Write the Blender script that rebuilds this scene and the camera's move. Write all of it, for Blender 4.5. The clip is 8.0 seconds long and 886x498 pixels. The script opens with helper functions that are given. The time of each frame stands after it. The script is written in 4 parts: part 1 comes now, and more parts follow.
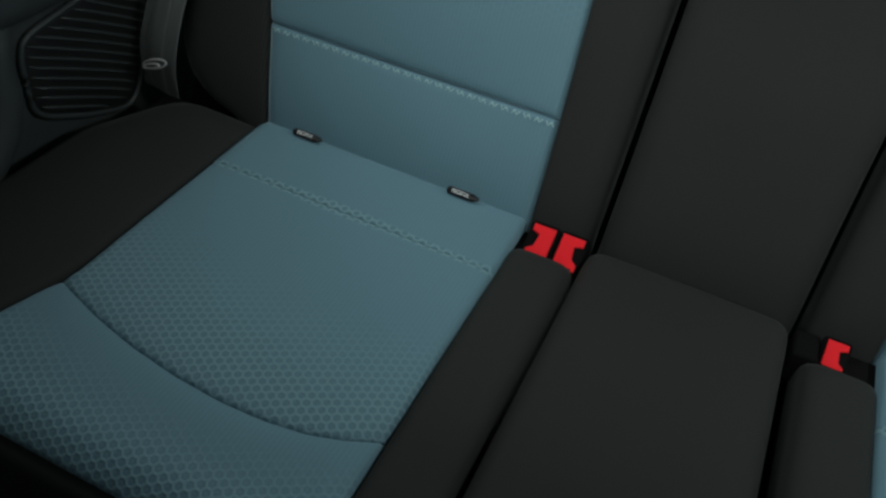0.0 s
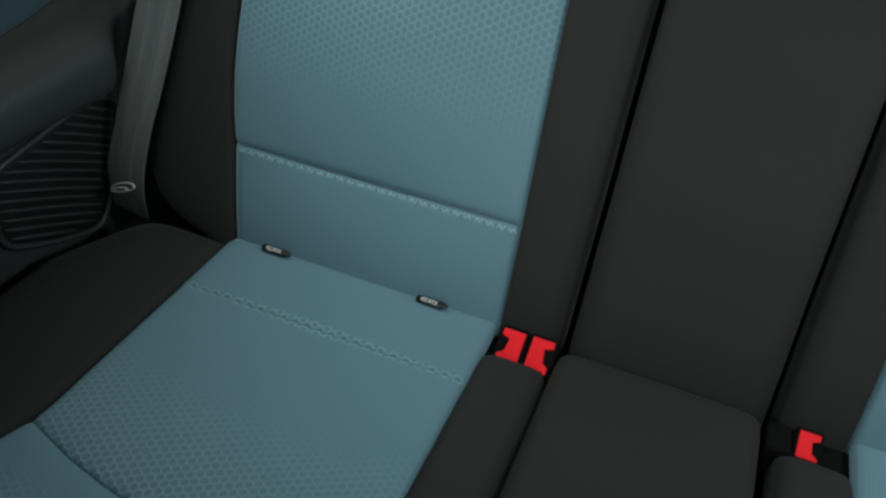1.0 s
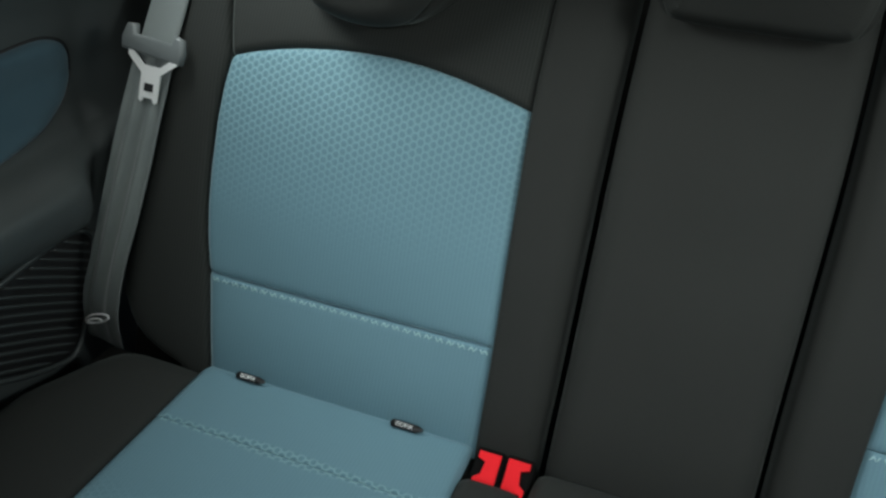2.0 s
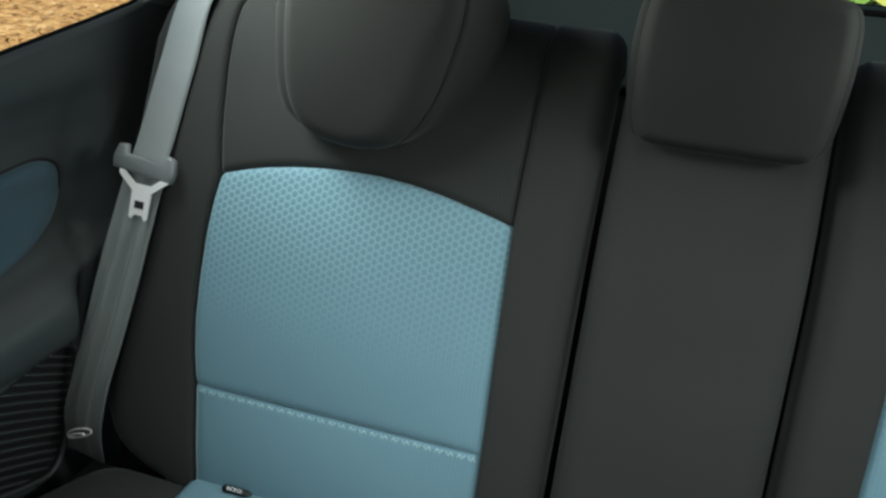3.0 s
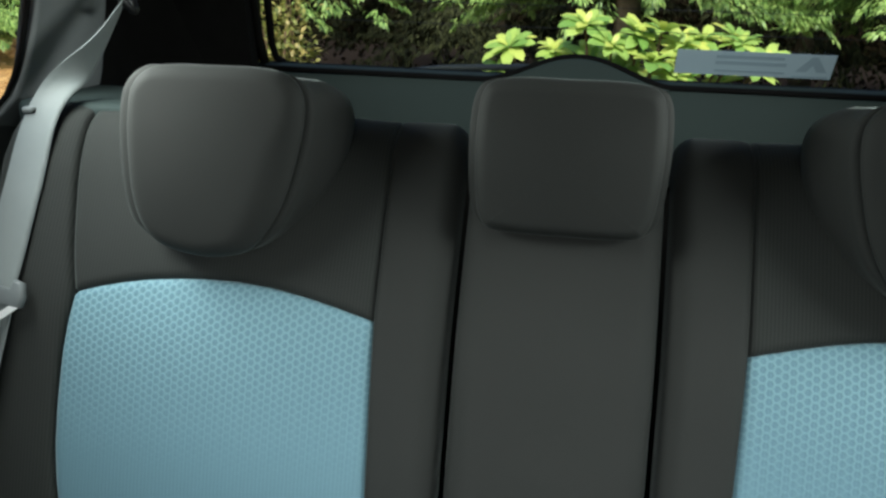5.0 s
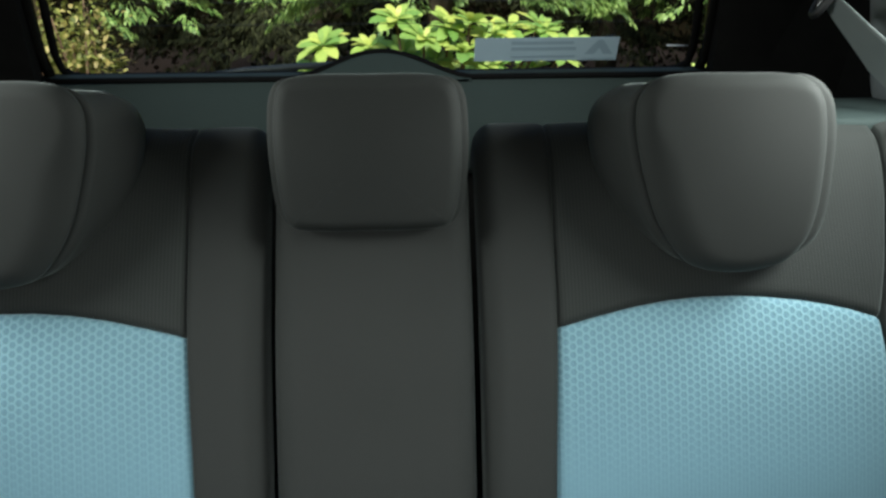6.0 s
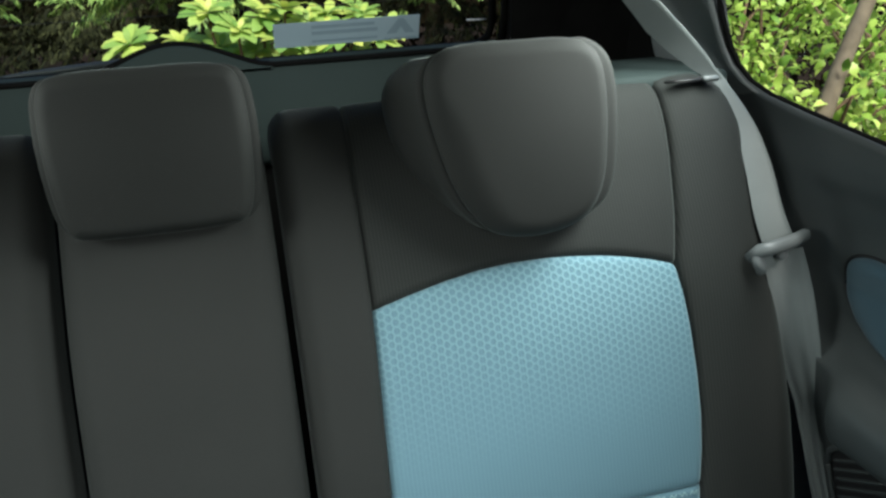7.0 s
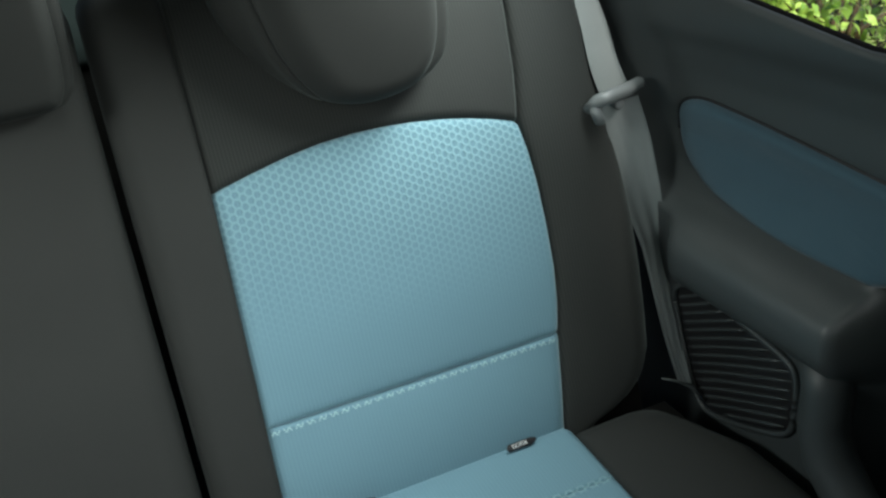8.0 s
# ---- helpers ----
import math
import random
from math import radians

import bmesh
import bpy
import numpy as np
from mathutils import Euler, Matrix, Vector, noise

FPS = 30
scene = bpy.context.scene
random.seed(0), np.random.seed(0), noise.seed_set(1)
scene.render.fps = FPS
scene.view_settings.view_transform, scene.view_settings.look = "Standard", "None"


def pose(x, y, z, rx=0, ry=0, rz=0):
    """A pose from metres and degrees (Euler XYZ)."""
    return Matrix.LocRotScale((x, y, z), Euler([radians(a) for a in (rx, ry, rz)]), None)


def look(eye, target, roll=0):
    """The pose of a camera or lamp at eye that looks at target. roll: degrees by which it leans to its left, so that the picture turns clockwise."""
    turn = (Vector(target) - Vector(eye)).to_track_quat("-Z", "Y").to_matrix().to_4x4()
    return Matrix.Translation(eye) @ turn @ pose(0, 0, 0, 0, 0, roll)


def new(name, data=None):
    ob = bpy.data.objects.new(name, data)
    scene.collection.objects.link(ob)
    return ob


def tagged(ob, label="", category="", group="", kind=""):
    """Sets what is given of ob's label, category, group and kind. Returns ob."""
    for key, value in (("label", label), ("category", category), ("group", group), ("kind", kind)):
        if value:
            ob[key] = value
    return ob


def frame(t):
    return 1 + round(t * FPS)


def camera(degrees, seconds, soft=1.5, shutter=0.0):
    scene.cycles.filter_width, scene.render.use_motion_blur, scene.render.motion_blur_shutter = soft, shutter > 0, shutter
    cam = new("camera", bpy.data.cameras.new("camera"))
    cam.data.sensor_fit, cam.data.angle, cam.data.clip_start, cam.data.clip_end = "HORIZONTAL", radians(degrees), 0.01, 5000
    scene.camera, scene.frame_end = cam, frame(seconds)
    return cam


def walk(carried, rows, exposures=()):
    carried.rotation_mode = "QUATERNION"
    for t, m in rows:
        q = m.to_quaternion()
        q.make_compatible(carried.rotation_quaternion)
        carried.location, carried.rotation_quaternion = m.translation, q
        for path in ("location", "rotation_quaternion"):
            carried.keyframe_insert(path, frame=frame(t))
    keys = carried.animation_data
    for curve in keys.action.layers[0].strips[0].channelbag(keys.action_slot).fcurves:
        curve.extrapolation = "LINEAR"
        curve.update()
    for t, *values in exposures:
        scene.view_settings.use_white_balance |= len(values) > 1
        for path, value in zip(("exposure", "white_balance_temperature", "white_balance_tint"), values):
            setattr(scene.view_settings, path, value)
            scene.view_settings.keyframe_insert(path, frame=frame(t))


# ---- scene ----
cam = camera(57.5, 8.0, soft=2.6)
PATH = [
    (0, (-0.037, -0.682, 1.113), (-0.542, 0.715, -0.226), 8.2),
    (0.5, (-0.036, -0.668, 1.137), (-0.552, 0.78, -0.144), 6.7),
    (1, (-0.035, -0.659, 1.156), (-0.555, 0.849, -0.05), 5.5),
    (1.5, (-0.034, -0.658, 1.177), (-0.555, 0.92, 0.064), 4.9),
    (2, (-0.026, -0.652, 1.19), (-0.568, 0.991, 0.186), 4.1),
    (3.5, (-0.066, -0.682, 1.254), (-0.515, 1.116, 0.501), 4.2),
    (4, (-0.061, -0.682, 1.26), (-0.5, 1.143, 0.571), 3.6),
    (4.2, (-0.042, -0.672, 1.26), (-0.489, 1.159, 0.589), 3.1),
    (5.3, (0.005, -0.663, 1.258), (-0.179, 1.228, 0.636), 1.2),
    (5.5, (0.009, -0.657, 1.254), (-0.094, 1.242, 0.637), 0.8),
    (6, (0.036, -0.664, 1.258), (0.128, 1.23, 0.623), -0.4),
    (6.5, (0.065, -0.671, 1.258), (0.361, 1.196, 0.603), -2.0),
    (7, (0.091, -0.657, 1.247), (0.53, 1.174, 0.574), -3.2),
    (7.5, (0.121, -0.674, 1.235), (0.644, 1.101, 0.475), -4.4),
    (8, (0.134, -0.68, 1.201), (0.778, 0.986, 0.302), -5.8),
]
walk(cam, [(t, look(eye, target, roll)) for t, eye, target, roll in PATH], [(0.0, -0.50), (1.0, -0.20), (2.0, 0.10), (3.5, 0.48), (5.5, 0.60), (8.0, 0.64)])

# ---- light ----
world = bpy.data.worlds.new("sky")
scene.world = world
world.use_nodes = True
wn = world.node_tree
sky = wn.nodes.new("ShaderNodeTexSky")
sky.sky_type = "NISHITA"
sky.sun_disc = False
sky.sun_elevation, sky.sun_rotation = radians(47.7), radians(178)
wn.links.new(sky.outputs[0], wn.nodes["Background"].inputs[0])
wn.nodes["Background"].inputs[1].default_value = 0.15


def lamp(name, kind, m, energy, colour, size=None, angle=None, spread=180):
    data = bpy.data.lights.new(name, kind)
    data.energy, data.color = energy, colour
    if size:
        data.shape, data.size, data.size_y = "RECTANGLE", size[0], size[1]
        data.spread = radians(spread)
    if angle:
        data.angle = radians(angle)
    ob = new(name, data)
    ob.matrix_world = m
    return tagged(ob, kind="structure")


lamp("sun", "SUN", look((0.2, -5, 5.5), (0, 0, 0)), 4.6, (1.0, 0.96, 0.9), angle=14)
# daylight of the windscreen and of the two front door windows
lamp("windscreen_light", "AREA", look((0, -1.35, 1.35), (0, -0.51, 0.54)), 7.0, (0.94, 1.0, 0.97), (0.90, 0.30), spread=73)
lamp("door_window_light", "AREA", look((-0.690, -0.80, 1.33), (-0.42, -0.42, 0.52)), 0.10, (0.94, 1.0, 0.98), (0.12, 0.40), spread=90)
lamp("door_window_light", "AREA", look((0.690, -0.80, 1.33), (0.42, -0.42, 0.52)), 0.10, (0.94, 1.0, 0.98), (0.12, 0.40), spread=90)
# daylight through the upper part of the two rear side windows
lamp("side_window_light", "AREA", look((-0.655, 0.03, 1.290), (-0.22, 0.08, 1.04)), 2.9, (0.92, 1.0, 0.95), (0.44, 0.11), spread=146)
lamp("side_window_light", "AREA", look((0.655, 0.03, 1.290), (0.22, 0.08, 1.04)), 3.5, (0.92, 1.0, 0.95), (0.44, 0.11), spread=146)

# ---- materials ----


class Nodes:
    """A node material with short ways to add nodes."""

    def __init__(self, name):
        self.m = bpy.data.materials.new(name)
        self.m.use_nodes = True
        self.t = self.m.node_tree
        self.b = self.t.nodes["Principled BSDF"]

    def add(self, kind, **values):
        n = self.t.nodes.new("ShaderNode" + kind)
        for k, v in values.items():
            n.inputs[k].default_value = v
        return n

    def link(self, a, b):
        self.t.links.new(a, b)

    def math(self, op, a, b=0.0, c=None):
        n = self.t.nodes.new("ShaderNodeMath")
        n.operation = op
        for i, v in enumerate((a, b) if c is None else (a, b, c)):
            if isinstance(v, (int, float)):
                n.inputs[i].default_value = v
            else:
                self.link(v, n.inputs[i])
        return n.outputs[0]

    def mix(self, f, a, b):
        n = self.t.nodes.new("ShaderNodeMix")
        n.data_type = "RGBA"
        for i, v in ((0, f), (6, a), (7, b)):
            if isinstance(v, (int, float)):
                n.inputs[i].default_value = v
            elif isinstance(v, tuple):
                n.inputs[i].default_value = (*v, 1)
            else:
                self.link(v, n.inputs[i])
        return n.outputs[2]

    def noise(self, scale, detail=3.0, coord="Object"):
        tc = self.add("TexCoord")
        n = self.add("TexNoise", Scale=scale, Detail=detail)
        self.link(tc.outputs[coord], n.inputs["Vector"])
        return n.outputs[0]

    def bump(self, height, strength, distance):
        n = self.add("Bump", Strength=strength, Distance=distance)
        self.link(height, n.inputs["Height"])
        self.link(n.outputs[0], self.b.inputs["Normal"])

    def set(self, **values):
        for k, v in values.items():
            k = k.replace("_", " ")
            if isinstance(v, tuple):
                v = (*v, 1)
            if isinstance(v, (int, float, tuple)):
                self.b.inputs[k].default_value = v
            else:
                self.link(v, self.b.inputs[k])
        return self


def fabric_black():
    n = Nodes("black_ribbed_fabric")
    uv = n.add("UVMap")
    sep = n.add("SeparateXYZ")
    n.link(uv.outputs[0], sep.inputs[0])
    rib = n.math("SINE", n.math("MULTIPLY", sep.outputs[0], 2 * math.pi / 0.0038))
    rib = n.math("MULTIPLY_ADD", rib, 0.5, 0.5)
    stain = n.noise(6.0)
    col = n.mix(stain, (0.013, 0.0148, 0.0138), (0.0185, 0.0208, 0.0195))
    col = n.mix(n.math("MULTIPLY", rib, 0.34), col, (0.044, 0.047, 0.044))
    fine = n.noise(900.0, 2.0)
    n.bump(n.math("ADD", n.math("MULTIPLY", rib, 0.2), fine), 0.3, 0.0010)
    n.set(Base_Color=col, Roughness=0.85, Sheen_Weight=0.14, Sheen_Roughness=0.4, Specular_IOR_Level=0.25)
    n.b.inputs["Sheen Tint"].default_value = (0.7, 0.8, 0.78, 1)
    return n.m


def fabric_plain():
    n = Nodes("charcoal_headrest_fabric")
    stain = n.noise(9.0)
    fine = n.noise(1100.0, 2.0)
    col = n.mix(stain, (0.0132, 0.0146, 0.0135), (0.018, 0.0196, 0.0182))
    col = n.mix(n.math("MULTIPLY", fine, 0.5), col, (0.0255, 0.0272, 0.0255))
    n.bump(fine, 0.3, 0.0008)
    n.set(Base_Color=col, Roughness=0.8, Sheen_Weight=0.10, Sheen_Roughness=0.3, Specular_IOR_Level=0.3)
    n.b.inputs["Sheen Tint"].default_value = (0.7, 0.8, 0.78, 1)
    return n.m


HEX = 0.0085


def fabric_blue():
    """Blue cloth with a woven honeycomb whose strength is the mesh's own 'weave' value."""
    n = Nodes("blue_honeycomb_fabric")
    uv = n.add("UVMap")

    def vec(op, a, b):
        v = n.t.nodes.new("ShaderNodeVectorMath")
        v.operation = op
        for i, x in enumerate((a, b)):
            if isinstance(x, tuple):
                v.inputs[i].default_value = x
            elif x is not None:
                n.link(x, v.inputs[i])
        return v

    axes, turned = n.add("SeparateXYZ"), n.add("CombineXYZ")
    n.link(uv.outputs[0], axes.inputs[0])
    n.link(axes.outputs[0], turned.inputs[1])
    n.link(axes.outputs[1], turned.inputs[0])
    p = vec("MULTIPLY", turned.outputs[0], (1 / HEX, 1 / HEX, 0)).outputs[0]
    r, h = (1.0, 1.7320508, 1.0), (0.5, 0.8660254, 0.0)

    def cell(q):
        w = vec("DIVIDE", q, r).outputs[0]
        fl = vec("FLOOR", w, None).outputs[0]
        f = vec("SUBTRACT", q, vec("MULTIPLY", fl, r).outputs[0]).outputs[0]
        return vec("SUBTRACT", f, h).outputs[0]

    def hexd(g):
        a = vec("ABSOLUTE", g, None).outputs[0]
        s = n.add("SeparateXYZ")
        n.link(a, s.inputs[0])
        return n.math("MAXIMUM", s.outputs[0], vec("DOT_PRODUCT", a, (0.5, 0.8660254, 0)).outputs[1])

    d = n.math("MINIMUM", hexd(cell(p)), hexd(cell(vec("SUBTRACT", p, h).outputs[0])))
    line = n.add("MapRange")
    line.inputs[1].default_value, line.inputs[2].default_value = 0.27, 0.44
    line.interpolation_type = "SMOOTHSTEP"
    n.link(d, line.inputs[0])
    w = n.add("Attribute")
    w.attribute_name = "weave"
    k = n.math("MULTIPLY", line.outputs[0], w.outputs["Fac"])
    cell_dark = n.math("MULTIPLY", n.math("SUBTRACT", 1.0, line.outputs[0]), w.outputs["Fac"])
    stain = n.noise(7.0)
    base = n.mix(stain, (0.108, 0.204, 0.256), (0.124, 0.229, 0.282))
    base = n.mix(n.math("MULTIPLY", cell_dark, 0.32), base, (0.085, 0.178, 0.222))
    base = n.mix(n.math("MULTIPLY", k, 0.36), base, (0.27, 0.45, 0.48))
    sep = n.add("SeparateXYZ")
    n.link(uv.outputs[0], sep.inputs[0])
    rib = n.math("MULTIPLY_ADD", n.math("SINE", n.math("MULTIPLY", sep.outputs[0], 2 * math.pi / 0.0044)), 0.5, 0.5)
    base = n.mix(n.math("MULTIPLY", rib, 0.10), base, (0.2, 0.36, 0.40))
    fine = n.noise(1000.0, 2.0)
    n.bump(n.math("ADD", n.math("ADD", n.math("MULTIPLY", k, 1.8), n.math("MULTIPLY", rib, 0.25)), n.math("MULTIPLY", fine, 0.6)), 0.4, 0.0012)
    n.set(Base_Color=base, Roughness=0.75, Sheen_Weight=0.3, Sheen_Roughness=0.4, Specular_IOR_Level=0.3)
    n.b.inputs["Sheen Tint"].default_value = (0.7, 0.9, 0.95, 1)
    return n.m


def plain(name, a, b, rough=0.5, scale=8.0, bump=0.15, grain=500.0, metal=0.0, spec=0.5, sheen=0.0):
    n = Nodes(name)
    n.set(Base_Color=n.mix(n.noise(scale, 4.0), a, b), Metallic=metal, Specular_IOR_Level=spec, Sheen_Weight=sheen)
    n.set(Roughness=n.math("MULTIPLY_ADD", n.noise(scale * 3), 0.2, rough - 0.1))
    if bump:
        n.bump(n.noise(grain, 3.0), bump, 0.0008)
    return n.m


def leafy(name, a, b, c, trans=0.35, rough=0.45, spec=0.4):
    """Leaves, each of its own shade, that let some light through."""
    n = Nodes(name)
    g = n.add("NewGeometry")
    ramp = n.add("ValToRGB")
    ramp.color_ramp.elements[0].color, ramp.color_ramp.elements[1].color = (*a, 1), (*c, 1)
    ramp.color_ramp.elements.new(0.5).color = (*b, 1)
    n.link(g.outputs["Random Per Island"], ramp.inputs[0])
    n.link(ramp.outputs[0], n.b.inputs["Base Color"])
    n.set(Roughness=rough, Specular_IOR_Level=spec)
    tr = n.add("BsdfTranslucent")
    n.link(ramp.outputs[0], tr.inputs[0])
    mixs = n.add("MixShader")
    mixs.inputs[0].default_value = trans
    n.link(n.b.outputs[0], mixs.inputs[1])
    n.link(tr.outputs[0], mixs.inputs[2])
    n.link(mixs.outputs[0], n.t.nodes["Material Output"].inputs[0])
    return n.m


def glass(name, tint):
    n = Nodes(name)
    t = n.add("BsdfTransparent")
    t.inputs[0].default_value = (*tint, 1)
    g = n.add("BsdfGlossy", Roughness=0.02)
    m = n.add("MixShader")
    m.inputs[0].default_value = 0.05
    n.link(t.outputs[0], m.inputs[1])
    n.link(g.outputs[0], m.inputs[2])
    n.link(m.outputs[0], n.t.nodes["Material Output"].inputs[0])
    return n.m


def ground_material():
    n = Nodes("leaf_litter")
    tc = n.add("TexCoord")
    ramp = n.add("ValToRGB")
    e = ramp.color_ramp.elements
    e[0].position, e[0].color = 0.30, (0.10, 0.05, 0.025, 1)
    e[1].position, e[1].color = 0.72, (0.66, 0.43, 0.18, 1)
    e.new(0.5).color = (0.41, 0.225, 0.075, 1)
    fleck = n.add("TexVoronoi", Scale=22.0, Randomness=1.0)
    n.link(tc.outputs["Object"], fleck.inputs["Vector"])
    patch_ = n.noise(0.8, 5.0)
    fine = n.noise(30.0, 6.0)
    f = n.math("ADD", n.math("MULTIPLY", fine, 0.62), n.math("MULTIPLY", patch_, 0.36))
    sepc = n.add("SeparateXYZ")
    n.link(fleck.outputs["Color"], sepc.inputs[0])
    f = n.math("ADD", f, n.math("MULTIPLY_ADD", sepc.outputs[0], 0.24, -0.10))
    n.link(f, ramp.inputs[0])
    # dry bright litter on the open side, tree shade painted into the soil elsewhere
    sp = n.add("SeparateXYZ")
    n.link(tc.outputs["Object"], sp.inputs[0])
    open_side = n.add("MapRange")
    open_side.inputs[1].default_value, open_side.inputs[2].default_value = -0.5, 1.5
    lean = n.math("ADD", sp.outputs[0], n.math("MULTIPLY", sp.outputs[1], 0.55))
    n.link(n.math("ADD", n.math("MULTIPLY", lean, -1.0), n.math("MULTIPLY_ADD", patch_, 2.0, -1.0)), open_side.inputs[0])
    shaded_soil = n.mix(fine, (0.007, 0.0045, 0.003), (0.022, 0.013, 0.008))
    n.link(n.mix(open_side.outputs[0], shaded_soil, ramp.outputs[0]), n.b.inputs["Base Color"])
    n.bump(fine, 0.6, 0.03)
    n.set(Roughness=0.95, Specular_IOR_Level=0.2)
    return n.m


M_BLACK, M_HEAD, M_BLUE = fabric_black(), fabric_plain(), fabric_blue()
M_TRIM = plain("dark_grey_grained_plastic", (0.040, 0.047, 0.048), (0.053, 0.061, 0.062), 0.46, 5.0, 0.25, 700)
M_PILLAR = plain("grey_pillar_plastic", (0.140, 0.154, 0.157), (0.165, 0.180, 0.184), 0.55, 4.0, 0.2, 700)
M_GATE = plain("grey_green_tailgate_plastic", (0.028, 0.040, 0.039), (0.037, 0.051, 0.049), 0.75, 5.0, 0.2, 700, spec=0.12)
M_DARK = plain("black_plastic", (0.008, 0.008, 0.009), (0.014, 0.014, 0.015), 0.5, 12.0, 0.15, 600)
M_GLOSS = plain("glossy_black_plastic", (0.006, 0.006, 0.005), (0.010, 0.010, 0.009), 0.22, 30.0, 0.0)
M_RUBBER = plain("black_rubber", (0.003, 0.003, 0.003), (0.006, 0.006, 0.006), 0.9, 20.0, 0.1, 600, spec=0.1)
M_CARPET = plain("black_carpet", (0.003, 0.003, 0.003), (0.008, 0.008, 0.0075), 0.95, 30.0, 0.5, 900, spec=0.06)
M_INSET = plain("blue_door_cloth", (0.026, 0.066, 0.092), (0.034, 0.080, 0.108), 0.8, 8.0, 0.3, 900, sheen=0.25)
M_WEB = plain("grey_belt_webbing", (0.125, 0.145, 0.145), (0.155, 0.177, 0.176), 0.6, 20.0, 0.3, 1200, sheen=0.2)
M_TONGUE = plain("grey_tongue_plastic", (0.12, 0.135, 0.138), (0.15, 0.165, 0.168), 0.4, 20.0, 0.05)
M_STEEL = plain("bright_steel", (0.82, 0.82, 0.82), (0.9, 0.9, 0.9), 0.35, 40.0, 0.02, metal=0.3)
M_RED = plain("red_button_plastic", (0.84, 0.014, 0.022), (0.90, 0.02, 0.03), 0.6, 30.0, 0.03, spec=0.15)
M_WHITE = plain("white_print", (0.8, 0.82, 0.82), (0.88, 0.9, 0.9), 0.6, 60.0, 0)
M_THREAD = plain("pale_blue_thread", (0.24, 0.40, 0.43), (0.36, 0.53, 0.56), 0.7, 300.0, 0)
M_LINER = plain("pale_grey_headliner_cloth", (0.13, 0.135, 0.13), (0.17, 0.175, 0.17), 0.9, 20.0, 0.3, 900)
M_STICK = plain("pale_blue_sticker", (0.27, 0.36, 0.42), (0.33, 0.42, 0.48), 0.5, 14.0, 0)
M_STICK_INK = plain("grey_sticker_print", (0.20, 0.275, 0.325), (0.235, 0.31, 0.36), 0.5, 60.0, 0)
M_GLASS = glass("clear_glass", (0.94, 0.97, 0.95))
M_GROUND = ground_material()
M_BARK = plain("grey_brown_bark", (0.07, 0.055, 0.035), (0.24, 0.20, 0.13), 0.9, 22.0, 0.9, 70)
M_TWIG = plain("brown_twig", (0.10, 0.06, 0.035), (0.20, 0.13, 0.07), 0.9, 20.0, 0.4, 100)
M_RHODO = leafy("rhododendron_leaf", (0.16, 0.32, 0.07), (0.38, 0.53, 0.12), (0.60, 0.64, 0.14))
M_SHRUB = leafy("shrub_leaf", (0.14, 0.30, 0.035), (0.42, 0.62, 0.10), (0.64, 0.80, 0.20), 0.35)
M_OLIVE = leafy("olive_shrub_leaf", (0.10, 0.13, 0.03), (0.27, 0.30, 0.07), (0.46, 0.38, 0.14), 0.3)
M_CONIFER = leafy("conifer_frond", (0.05, 0.12, 0.03), (0.22, 0.38, 0.09), (0.42, 0.58, 0.17), 0.3)
M_HERB = leafy("woodland_herb_leaf", (0.10, 0.16, 0.03), (0.24, 0.36, 0.08), (0.42, 0.46, 0.18), 0.25)
# conifer fronds deep in the wood, shade painted in as near-black green
M_CONIFER_SHADED = leafy("shaded_conifer_frond", (0.010, 0.012, 0.006), (0.026, 0.032, 0.013), (0.055, 0.062, 0.024), 0.15, 0.8, 0.15)
# woodland leaves, near-black because the wood's shade is put into the colour
M_WOOD_SHADE = leafy("shaded_woodland_leaf", (0.007, 0.0045, 0.003), (0.009, 0.006, 0.0035), (0.011, 0.009, 0.004), 0.1, 0.95, 0.05)
M_LITTER = leafy("fallen_leaf", (0.20, 0.11, 0.04), (0.42, 0.25, 0.09), (0.62, 0.43, 0.21), 0.1)

# ---- builders ----


def thing(name, base, label, category, group="", kind=""):
    ob = new(name)
    ob.location = base
    ob.empty_display_size = 0.05
    return tagged(ob, label, category, group, kind)


def base_of(ob):
    p = Vector((0, 0, 0))
    while ob:
        p += Vector(ob.location)
        ob = ob.parent
    return p


def link_mesh(name, me, mat, parent, label="", smooth=True, kind=""):
    """Links a mesh given in world coordinates as one part of its parent."""
    if mat:
        me.materials.append(mat)
    if parent:
        me.transform(Matrix.Translation(-base_of(parent)))
    if smooth:
        me.polygons.foreach_set("use_smooth", [True] * len(me.polygons))
    me.update()
    ob = new(name, me)
    ob.parent = parent
    return tagged(ob, label, kind=kind)


def part(name, bm, mat, parent, label="", smooth=True, kind=""):
    me = bpy.data.meshes.new(name)
    bm.to_mesh(me)
    bm.free()
    return link_mesh(name, me, mat, parent, label, smooth, kind)


def knots(pairs):
    xs, ys = [p[0] for p in pairs], [p[1] for p in pairs]
    return lambda v: float(np.interp(v, xs, ys))


def curve_through(points):
    """A smooth curve through rows of key, a, b (cubic Hermite)."""
    p = np.array(points, float)
    k, ab = p[:, 0], p[:, 1:]
    m = np.gradient(ab, k, axis=0)

    def at(v):
        i = int(np.clip(np.searchsorted(k, v) - 1, 0, len(k) - 2))
        h = k[i + 1] - k[i]
        t = (v - k[i]) / h
        return ((2 * t**3 - 3 * t**2 + 1) * ab[i] + (t**3 - 2 * t**2 + t) * h * m[i]
                + (3 * t**2 - 2 * t**3) * ab[i + 1] + (t**3 - t**2) * h * m[i + 1])
    return at


